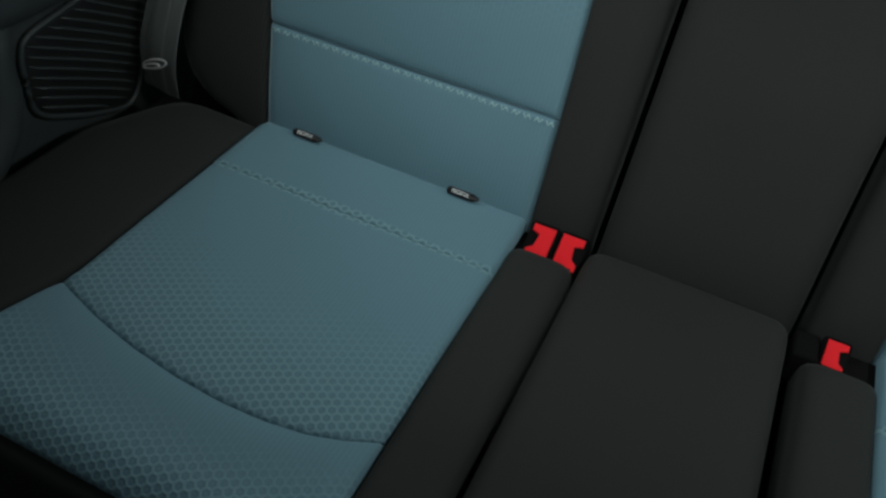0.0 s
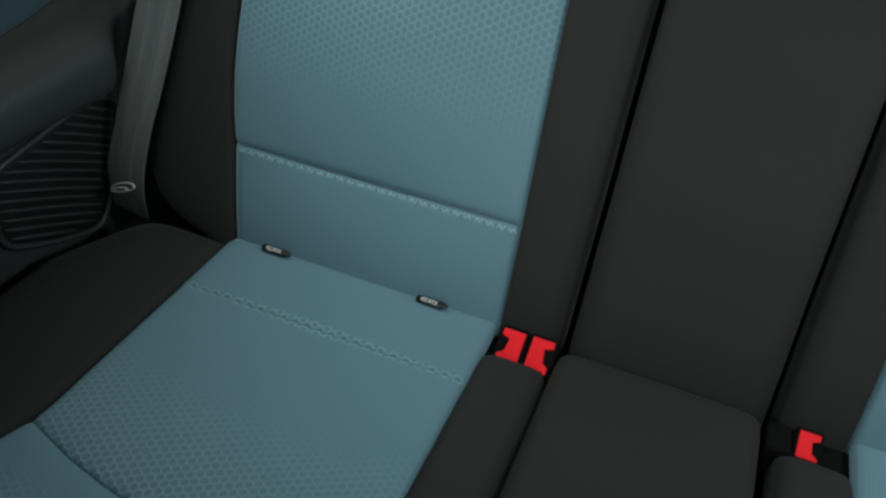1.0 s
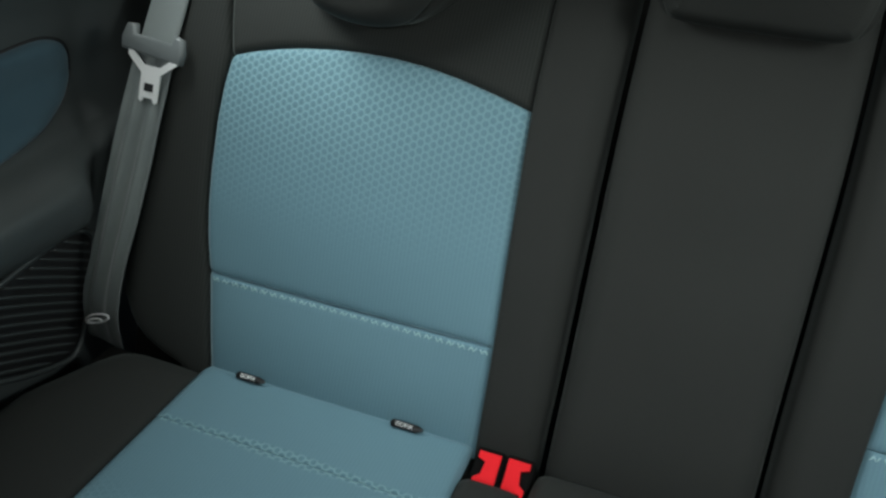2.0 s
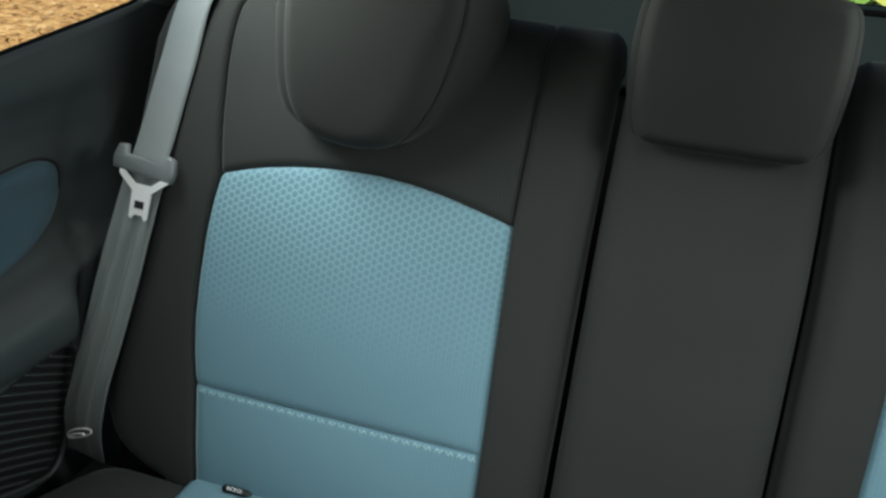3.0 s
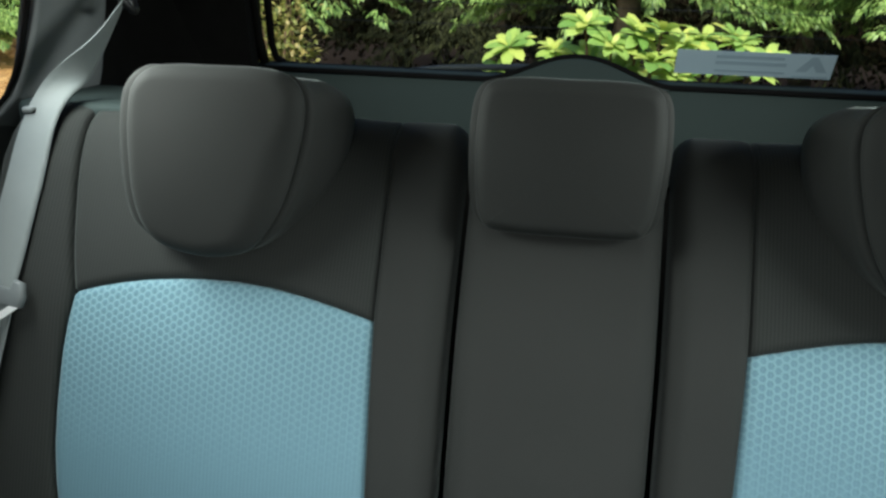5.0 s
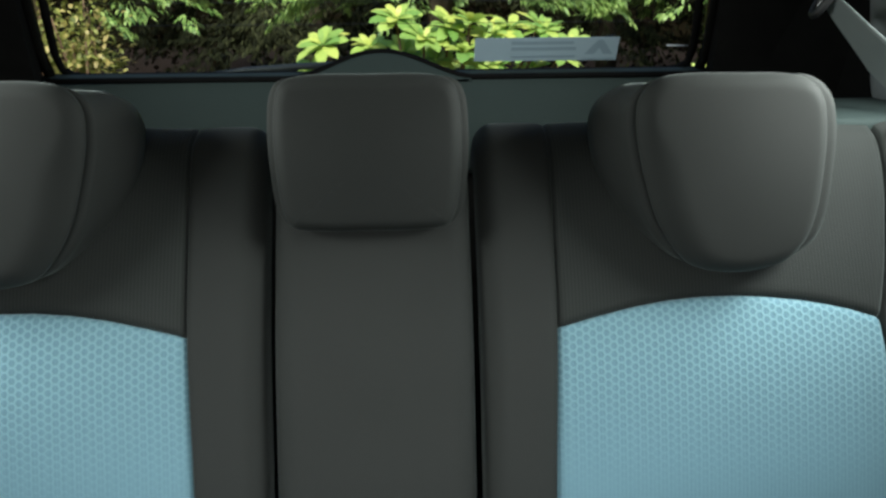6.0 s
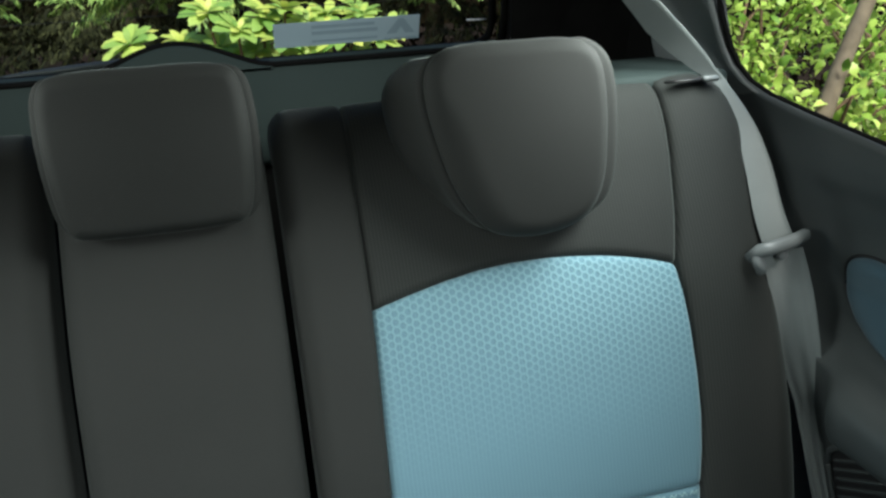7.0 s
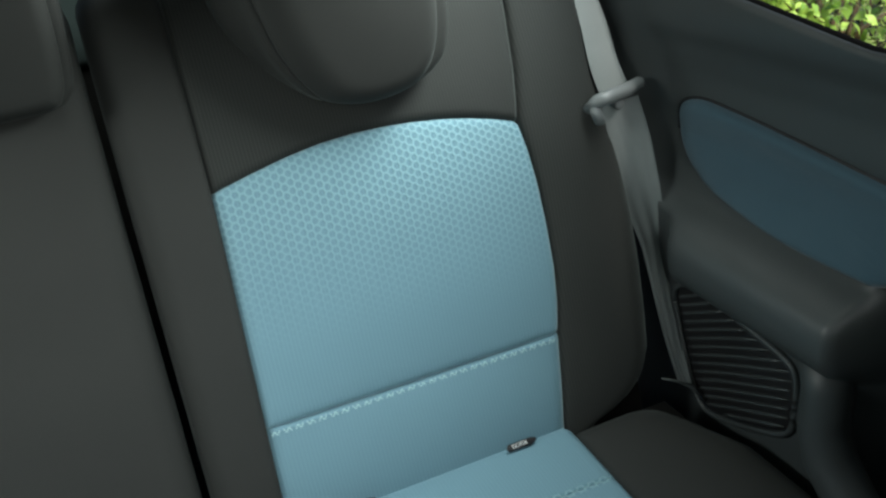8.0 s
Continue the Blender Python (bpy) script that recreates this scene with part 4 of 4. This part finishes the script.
def ring(side, t, m):
    pts = [(0.030 * math.cos(a), 0.016 * math.sin(a), 0.0) for a in np.linspace(0, 2 * math.pi, 17)]
    part("belt_guide_ring", tube([m @ Vector(p) for p in pts], [0.0055] * 17, 8), M_DARK, t, "black upper belt guide")


left = thing("seat_belt", (-0.66, 0.05, 0.55), "grey seat belt hanging beside the backrest, tongue unlatched", "seat belt", "rear seat belts")
strap("shoulder_webbing", [((-0.596, 0.372, 1.225), (-0.51, 0.69, -0.48), 0.016), ((-0.608, 0.305, 1.160), (-0.12, 0.68, -0.60), 0.038), ((-0.639, 0.236, 1.096), (0.95, 0.12, 0.12)), ((-0.641, 0.178, 1.010), (1, 0.02, -0.08)), ((-0.642, 0.130, 0.935), (1, 0.0, -0.10)),
                           ((-0.645, 0.108, 0.900), (1, -0.02, -0.10))], 0.047, M_WEB, left, "pale grey webbing")
mL = Matrix.Translation((-0.641, 0.104, 0.905)) @ Matrix.Scale(1.12, 4) @ pose(0, 0, 0, 72, 0, 0) @ pose(0, 0, 0, 0, 0, -7)
tongue_parts(left, mL)
strap("lap_webbing", [((-0.643, 0.108, 0.902), (1, -0.02, -0.12), 0.052), ((-0.650, 0.080, 0.84), (1, -0.05, -0.16), 0.055), ((-0.661, 0.062, 0.78), (1, -0.1, -0.2), 0.059), ((-0.674, 0.041, 0.71), (1, -0.2, -0.2), 0.062), ((-0.687, 0.022, 0.645), (0.95, -0.3, -0.2), 0.065), ((-0.698, 0.008, 0.58), (0.95, -0.2, -0.15), 0.066), ((-0.704, 0.014, 0.52), (0.97, -0.1, -0.1), 0.060)],
      0.065, M_WEB, left, "grey folded webbing", cup=0.002, pleat=0.0030)
part("shoulder_clip", bevelled((-0.666, 0.226, 1.088), (-0.650, 0.238, 1.096), 0.003), M_TONGUE, left, "grey clip at the shoulder")
ring(-1, left, Matrix.Translation((-0.605, 0.375, 1.232)) @ pose(0, 0, 0, 20, 60, 30))
for d, w, h in ((0.0, 0.019, 0.0065), (0.006, 0.013, 0.0030)):
    loop = [(-0.693 + w * math.cos(a), -0.004 - d, 0.574 + 0.4 * w * math.cos(a) + h * math.sin(a)) for a in np.linspace(0, 2 * math.pi, 17)]
    part("anchor_loop", tube(loop, [0.0013] * 17, 6), M_STEEL, left, "bright steel anchor loop")

right = thing("seat_belt", (0.70, 0.05, 0.55), "grey seat belt hanging twisted beside the backrest, tongue unlatched", "seat belt", "rear seat belts")
strap("shoulder_webbing", [((0.582, 0.385, 1.228), (-0.05, -0.68, 0.68), 0.026), ((0.618, 0.318, 1.164), (-0.04, -0.66, 0.68), 0.054), ((0.664, 0.256, 1.098), (0.6, -0.5, 0.4), 0.019), ((0.674, 0.236, 1.080), (0.9, -0.35, 0.15), 0.015), ((0.687, 0.205, 1.036), (0.95, -0.3, 0.1), 0.025),
                           ((0.685, 0.170, 0.994), (0.95, -0.3, 0.1), 0.031), ((0.680, 0.135, 0.944), (0.95, -0.25, 0.12), 0.035), ((0.686, 0.114, 0.905), (0.95, -0.2, 0.15), 0.039)], 0.045, M_WEB, right, "pale grey webbing")
bar = [(0.640, 0.112, 0.902), (0.646, 0.100, 0.913), (0.664, 0.098, 0.9165), (0.690, 0.102, 0.919), (0.712, 0.110, 0.9215), (0.722, 0.118, 0.921)]
part("tongue_grip", tube(bar, [0.006, 0.0085, 0.0088, 0.0085, 0.0075, 0.003], 10), M_TONGUE, right, "grey plastic grip")
part("tongue_hook", tube([(0.646, 0.104, 0.913), (0.644, 0.100, 0.902), (0.649, 0.098, 0.890), (0.656, 0.104, 0.886)], [0.006, 0.0075, 0.007, 0.004], 10), M_TONGUE, right, "grey rounded end of the grip")
part("belt_stud", tube([(0.679, 0.112, 0.9035), (0.6785, 0.1015, 0.9030), (0.6785, 0.0995, 0.9029)], [0.0066, 0.0066, 0.004], 12), M_TONGUE, right, "round grey belt stud")
strap("lap_webbing", [((0.687, 0.113, 0.903), (0.95, -0.2, 0.15), 0.047), ((0.695, 0.101, 0.853), (0.9, -0.35, 0.12), 0.049), ((0.703, 0.091, 0.793), (0.85, -0.45, 0.1), 0.049), ((0.714, 0.089, 0.745), (0.75, -0.6, 0.0), 0.042), ((0.724, 0.087, 0.702), (0.6, -0.75, 0.0), 0.032), ((0.724, 0.074, 0.663), (0.8, -0.5, 0.0), 0.024), ((0.725, 0.045, 0.590), (0.6, -0.75, 0.1), 0.022),
                      ((0.722, 0.015, 0.542), (0.5, -0.8, 0.1), 0.018), ((0.722, 0.010, 0.534), (0.5, -0.8, 0.1), 0.014)], 0.045, M_WEB, right, "grey twisted webbing", cup=0.004, steps=10, pleat=0.0015)
part("shoulder_clip", bevelled((0.640, 0.226, 1.090), (0.662, 0.236, 1.097), 0.003), M_TONGUE, right, "grey clip at the shoulder")
part("clip_recess", prism([(0.592, 0.236), (0.612, 0.230), (0.655, 0.231), (0.655, 0.246), (0.61, 0.243)], 0.003, Matrix.Translation((0, 0, 1.0915))), M_DARK, right, "black belt slot")
ring(1, right, Matrix.Translation((0.582, 0.390, 1.236)) @ pose(0, 0, 0, 20, -60, -30))
part("anchor_bracket", tube([(0.686, 0.014, 0.556), (0.708, 0.006, 0.548), (0.724, -0.002, 0.538), (0.733, -0.016, 0.522)], [0.0015, 0.002, 0.003, 0.0025], 6), M_TRIM, right, "dark steel anchor bracket")

# ---- outdoors ----
bm = bmesh.new()
bmesh.ops.create_grid(bm, x_segments=60, y_segments=60, size=80)
for v in bm.verts:
    v.co.z = 0.05 * noise.noise(v.co * 0.3) - 0.02
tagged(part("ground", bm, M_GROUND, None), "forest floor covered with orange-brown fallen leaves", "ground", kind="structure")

rng = np.random.default_rng(7)


def leaf_cloud(name, centres, normals, ups, length, width, mat, parent, label="", kind="stuff", bend=0.25, shape=((0.0, 0.12), (0.3, 0.85), (0.6, 1.0), (1.0, 0.0))):
    """Many small leaves in one mesh: each a bent blade from its base along 'up'."""
    n = len(centres)
    c, nn, u = (np.asarray(a, float) for a in (centres, normals, ups))
    u = u / np.linalg.norm(u, axis=1)[:, None]
    side = np.cross(u, nn)
    side /= np.linalg.norm(side, axis=1)[:, None] + 1e-9
    nn = np.cross(side, u)
    L = np.asarray(length, float) * np.ones(n)
    Wd = np.asarray(width, float) * np.ones(n)
    rows = []
    for f, w in shape:
        mid = c + u * (L * f)[:, None] - nn * (L * bend * f * f)[:, None]
        lift = nn * (Wd * 0.18 * w)[:, None]
        if w > 0:
            rows.append(mid - side * (Wd * w / 2)[:, None] + lift)
            rows.append(mid + side * (Wd * w / 2)[:, None] + lift)
        else:
            rows.append(mid)
    k = len(rows)
    verts = np.stack(rows, axis=1).reshape(-1, 3)
    faces = []
    quads = [(2 * i, 2 * i + 1, 2 * i + 3, 2 * i + 2) for i in range(k // 2 - 1)]
    tri = [(k - 3, k - 2, k - 1)] if k % 2 else []
    for i in range(n):
        o = i * k
        faces += [tuple(o + q for q in f) for f in quads + tri]
    me = bpy.data.meshes.new(name)
    me.from_pydata(verts.tolist(), [], faces)
    return link_mesh(name, me, mat, parent, label, True, kind)


def unit(v):
    return v / np.linalg.norm(v, axis=-1, keepdims=True)


def rhododendron(base, heads, label):
    """A shrub of leaf whorls on stems; heads: (x, y, z, size)."""
    t = thing("rhododendron", base, label, "shrub", "shrubs behind the car")
    C, N, Up, L, Wd = [], [], [], [], []
    for hx, hy, hz, sz in heads:
        axis = unit(np.array([rng.normal(0, 0.25), -0.45 + rng.normal(0, 0.2), 1.0]))
        e1 = unit(np.cross(axis, (0.3, 1, 0.2)))
        e2 = np.cross(axis, e1)
        for ringi, (tilt, cnt, s) in enumerate(((0.15, 8, 1.0), (0.55, 6, 0.85), (1.1, 4, 0.5))):
            for q in range(cnt):
                a = 6.283 * (q + 0.5 * ringi) / cnt + rng.normal(0, 0.15)
                d = unit(math.cos(a) * e1 + math.sin(a) * e2 + axis * (tilt + rng.normal(0, 0.1)))
                C.append(np.array((hx, hy, hz)) + d * 0.006), N.append(axis + rng.normal(0, 0.1, 3)), Up.append(d)
                ln = sz * s * rng.uniform(0.85, 1.15)
                ln *= 1.15
                L.append(ln), Wd.append(ln * rng.uniform(0.42, 0.52))
        mid = ((hx + base[0]) / 2, (hy + base[1]) / 2 + 0.05, hz * 0.5)
        part("stem", tube([(base[0], base[1], -0.05), mid, (hx, hy, hz)], [0.012, 0.009, 0.005], 5), M_TWIG, t, "brown stem")
    leaf_cloud("leaf", C, N, Up, L, Wd, M_RHODO, t, "pale yellow-green leaves", bend=0.18, shape=((0.0, 0.15), (0.25, 0.7), (0.55, 1.0), (0.85, 0.7), (1.0, 0.0)))
    return t


heads = []
for x, y, z, s in ((-0.26, 2.5, 1.02, 0.095), (-0.29, 2.45, 0.93, 0.085), (-0.13, 2.6, 0.90, 0.08), (0.02, 2.55, 1.11, 0.09), (0.12, 2.5, 1.04, 0.085), (0.22, 2.55, 1.08, 0.09), (0.30, 2.5, 1.10, 0.085), (0.27, 2.45, 0.99, 0.085), (0.38, 2.55, 1.05, 0.085),
                   (0.17, 2.6, 0.95, 0.085), (0.46, 2.6, 1.07, 0.08), (0.36, 2.5, 0.93, 0.085), (0.52, 2.55, 0.98, 0.085), (0.60, 2.6, 1.06, 0.075), (0.66, 2.6, 0.96, 0.08), (0.05, 2.6, 0.98, 0.085), (-0.02, 2.55, 0.88, 0.08), (0.45, 2.5, 0.88, 0.08)):
    heads.append((x, y, z, s))
for q in range(16):
    heads.append((rng.uniform(-0.1, 0.75), rng.uniform(2.62, 2.85), rng.uniform(0.82, 1.08), rng.uniform(0.07, 0.085)))
rhododendron((0.15, 2.7, 0.0), heads, "rhododendron bush with whorls of pale green leaves")


def conifer(base, height, reach, label, boughs, seed, zlo=0.7, fronds=44, scale=1.0, mat=None):
    """A conifer with drooping, feathery boughs."""
    g = np.random.default_rng(seed)
    t = thing("conifer", base, label, "tree", "conifers round the clearing")
    b = np.array(base, float)
    part("trunk", tube([b + (0, 0, -0.1), b + (0.03, 0, height * 0.5), b + (0, 0, height)], [0.13, 0.09, 0.02], 9), M_BARK, t, "brown trunk")
    C, N, Up = [], [], []
    for q in range(boughs):
        z = zlo + (height - zlo) * (q / boughs) ** 1.8
        a = g.uniform(0, 6.283)
        r = reach * (1 - 0.75 * (z / height)) * g.uniform(0.7, 1.1)
        d = np.array((math.cos(a), math.sin(a), 0.0))
        sd = np.array((-d[1], d[0], 0.0))
        for f in np.linspace(0.2, 1.0, 17):
            p = b + d * r * f + np.array((0, 0, z + 0.25 * f - 0.55 * f * f))
            p = p + sd * g.normal(0, 0.20 * (1.1 - 0.6 * f)) + np.array((0, 0, g.normal(-0.03, 0.05)))
            out = unit(d * g.uniform(0.4, 1.0) + sd * g.normal(0, 0.6) + np.array((0, 0, g.uniform(-0.8, -0.1))))
            flat = unit(np.cross(out, (0.1, 0.05, 1.0)))
            for e in range(int(fronds)):
                w = g.uniform(0, 1)
                a2 = g.normal(0, 0.32 * (1.15 - w))
                C.append(p + out * 0.19 * w * scale + flat * a2 * 0.16 * scale + g.normal(0, 0.008, 3)), Up.append(out * 0.8 + flat * (a2 * 2.2) + np.array((0, 0, g.uniform(-0.3, 0.05)))), N.append(np.array((g.normal(0, 0.3), g.normal(0, 0.3), 1.0)))
    n = len(C)
    leaf_cloud("frond", C, N, Up, g.uniform(0.035, 0.07, n) * scale, g.uniform(0.008, 0.018, n) * scale, mat or M_CONIFER, t, "feathery fronds", shape=((0.0, 0.3), (0.35, 1.0), (0.7, 0.7), (1.0, 0.0)))
    return t


conifer((0.35, 6.2, 0.0), 5.0, 2.0, "tall conifer with drooping bright green boughs", 100, 11, 1.36)
conifer((-3.0, 6.6, 0.0), 5.0, 2.3, "tall conifer with drooping green boughs", 70, 12, 1.36)
conifer((2.95, 6.2, 0.0), 5.0, 2.2, "tall conifer with drooping bright green boughs", 100, 13, 1.28)
conifer((-8.6, 9.9, 0.0), 6.0, 2.3, "far conifer with pale green drooping boughs", 90, 14, 0.62, 38, 1.25)
conifer((-10.6, 8.2, 0.0), 6.0, 2.3, "far conifer with pale green drooping boughs", 90, 15, 0.62, 38, 1.25)
conifer((-6.9, 11.4, 0.0), 6.0, 2.3, "far conifer with pale green drooping boughs", 90, 16, 0.62, 38, 1.25)

# more conifers further back, darkened by shade put into the frond colour
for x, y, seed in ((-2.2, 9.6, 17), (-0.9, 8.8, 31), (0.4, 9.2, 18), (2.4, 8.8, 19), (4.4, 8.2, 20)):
    conifer((x, y, 0.0), 5.0, 1.9, "conifer deep in the wood with shade painted into its fronds", 60, seed, 0.75, 18, 1.5, M_CONIFER_SHADED)


def leafy_shrub(base, size, count, mat, label, seed, leaf=(0.036, 0.064), branches=14, lean=(0, 0)):
    g = np.random.default_rng(seed)
    t = thing("leafy_shrub", base, label, "shrub", "leafy shrubs beside the car")
    b = np.array(base, float)
    C, N, Up = [], [], []
    for q in range(branches):
        a = g.uniform(0, 6.283)
        tip = b + np.array((math.cos(a) * size[0] * g.uniform(0.4, 1), math.sin(a) * size[1] * g.uniform(0.4, 1), size[2] * g.uniform(0.5, 1.0)))
        mid = (b + tip) / 2 + g.normal(0, 0.08, 3) + np.array((0, 0, 0.1))
        pts = [b + g.normal(0, 0.04, 3) * (1, 1, 0) + (0, 0, -0.05), mid, tip]
        part("branch", tube(pts, [0.014, 0.010, 0.005], 5), M_TWIG, t, "brown branch")
        m = count // branches
        for k in range(m):
            f = g.uniform(0.3, 1.05)
            p = (1 - f) ** 2 * pts[0] + 2 * f * (1 - f) * (mid * 2 - (pts[0] + tip) / 2) + f * f * tip
            off = g.normal(0, 0.09, 3)
            C.append(p + off), Up.append(off + g.normal(0, 0.05, 3) + (0, 0, -0.03)), N.append(g.normal(0, 0.45, 3) + (0, 0, 1))
    n = len(C)
    ln = g.uniform(leaf[0], leaf[1], n)
    leaf_cloud("leaf", C, N, Up, ln, ln * g.uniform(0.5, 0.65, n), mat, t, "fresh green leaves", shape=((0.0, 0.1), (0.3, 0.9), (0.6, 0.9), (1.0, 0.0)))
    return t


leafy_shrub((2.05, 2.2, 0.0), (0.9, 0.9, 1.25), 1500, M_SHRUB, "light green leafy shrub with thin brown branches", 21)
leafy_shrub((2.95, 1.9, 0.0), (0.9, 0.8, 1.2), 1600, M_SHRUB, "light green leafy shrub with thin brown branches", 22)
leafy_shrub((2.8, 3.5, 0.0), (0.8, 0.8, 1.3), 1700, M_SHRUB, "light green leafy shrub with thin brown branches", 23)
leafy_shrub((3.4, 2.6, 0.0), (1.0, 1.0, 1.3), 1600, M_SHRUB, "light green leafy shrub with thin brown branches", 24)
leafy_shrub((-2.25, 5.0, 0.0), (0.35, 0.4, 1.3), 2100, M_OLIVE, "olive-yellow leafy shrub at the clearing's edge", 25)
t = thing("tree_trunk", (1.72, 1.54, 0.0), "grey-brown bare tree trunk among shrubs", "tree trunk")
part("trunk", tube([(1.70, 1.56, -0.1), (1.84, 1.55, 0.5), (1.95, 1.56, 0.85), (2.08, 1.60, 1.1), (2.40, 1.66, 1.6)], [0.040, 0.033, 0.028, 0.024, 0.015], 12), M_BARK, t)

# low plants and fallen leaves
n = 14000
pos = np.stack([rng.uniform(1.6, 6.0, n), rng.uniform(-0.6, 5.0, n), rng.uniform(0.0, 0.12, n)], axis=1)
pos = pos[((pos[:, 0] - 4.2) / 2.7) ** 2 + ((pos[:, 1] - 2.4) / 3.0) ** 2 < rng.uniform(0.35, 1.15, n)]
n = len(pos)
tagged(leaf_cloud("ground_plants", pos, rng.normal(0, 0.5, (n, 3)) + (0, 0, 1), rng.normal(0, 1, (n, 3)) + (0, 0, 0.5), rng.uniform(0.03, 0.075, n), rng.uniform(0.014, 0.034, n), M_HERB, None), "low green plants on the forest floor", "ground plants")
n = 9000
pos = np.stack([rng.uniform(-13, 6, n), rng.uniform(0.5, 13.0, n), rng.uniform(0.005, 0.05, n)], axis=1)
pos = pos[(pos[:, 0] + 0.6 * pos[:, 1] < -0.5) | ((pos[:, 0] > 2.4) & (pos[:, 0] < 6) & (pos[:, 1] < 4) & (rng.random(n) < 0.5))]
n = len(pos)
tagged(leaf_cloud("fallen_leaves", pos, rng.normal(0, 0.15, (n, 3)) + (0, 0, 1), rng.normal(0, 1, (n, 3)) * (1, 1, 0.1), rng.uniform(0.04, 0.09, n), rng.uniform(0.03, 0.05, n), M_LITTER, None), "scattered orange and tan fallen leaves", "fallen leaves")

# undergrowth behind the shrubs, the shade of the gaps painted into its leaves
n = 2600
pos = np.stack([rng.uniform(3.2, 7.0, n), rng.uniform(1.0, 8.0, n), rng.uniform(0.0, 1.3, n)], axis=1)
pos = pos[pos[:, 0] + pos[:, 1] > 6.0]
n = len(pos)
tagged(leaf_cloud("undergrowth", pos, rng.normal(0, 1, (n, 3)), rng.normal(0, 1, (n, 3)), rng.uniform(0.06, 0.14, n), rng.uniform(0.03, 0.08, n), M_WOOD_SHADE, None), "brown undergrowth behind the shrubs with shade painted into its leaves", "undergrowth")

# wood all round, its inner shade painted in as near-black leaf colour
n = 60000
ang = rng.uniform(-0.6, math.pi + 0.6, n)
rad = np.where(ang > 2.0, rng.uniform(14.0, 16.0, n), rng.uniform(9.0, 15.0, n))
pos = np.stack([np.cos(ang) * rad, np.sin(ang) * rad, rng.uniform(0.0, 5.0, n)], axis=1)
tagged(leaf_cloud("woodland", pos, -pos * (1, 1, 0) + rng.normal(0, 4, (n, 3)), rng.normal(0, 1, (n, 3)), rng.uniform(0.05, 0.13, n), rng.uniform(0.03, 0.07, n), M_WOOD_SHADE, None), "woodland undergrowth round the clearing, its shade painted into the colour", "woodland")
bm = bmesh.new()
bmesh.ops.create_cone(bm, cap_ends=False, segments=48, radius1=17, radius2=17, depth=9)
for v in bm.verts:
    v.co.z += 3.5
tagged(part("backdrop", bm, M_WOOD_SHADE, None), "wall of woodland far behind, its shade painted in as near-black", "backdrop", kind="structure")
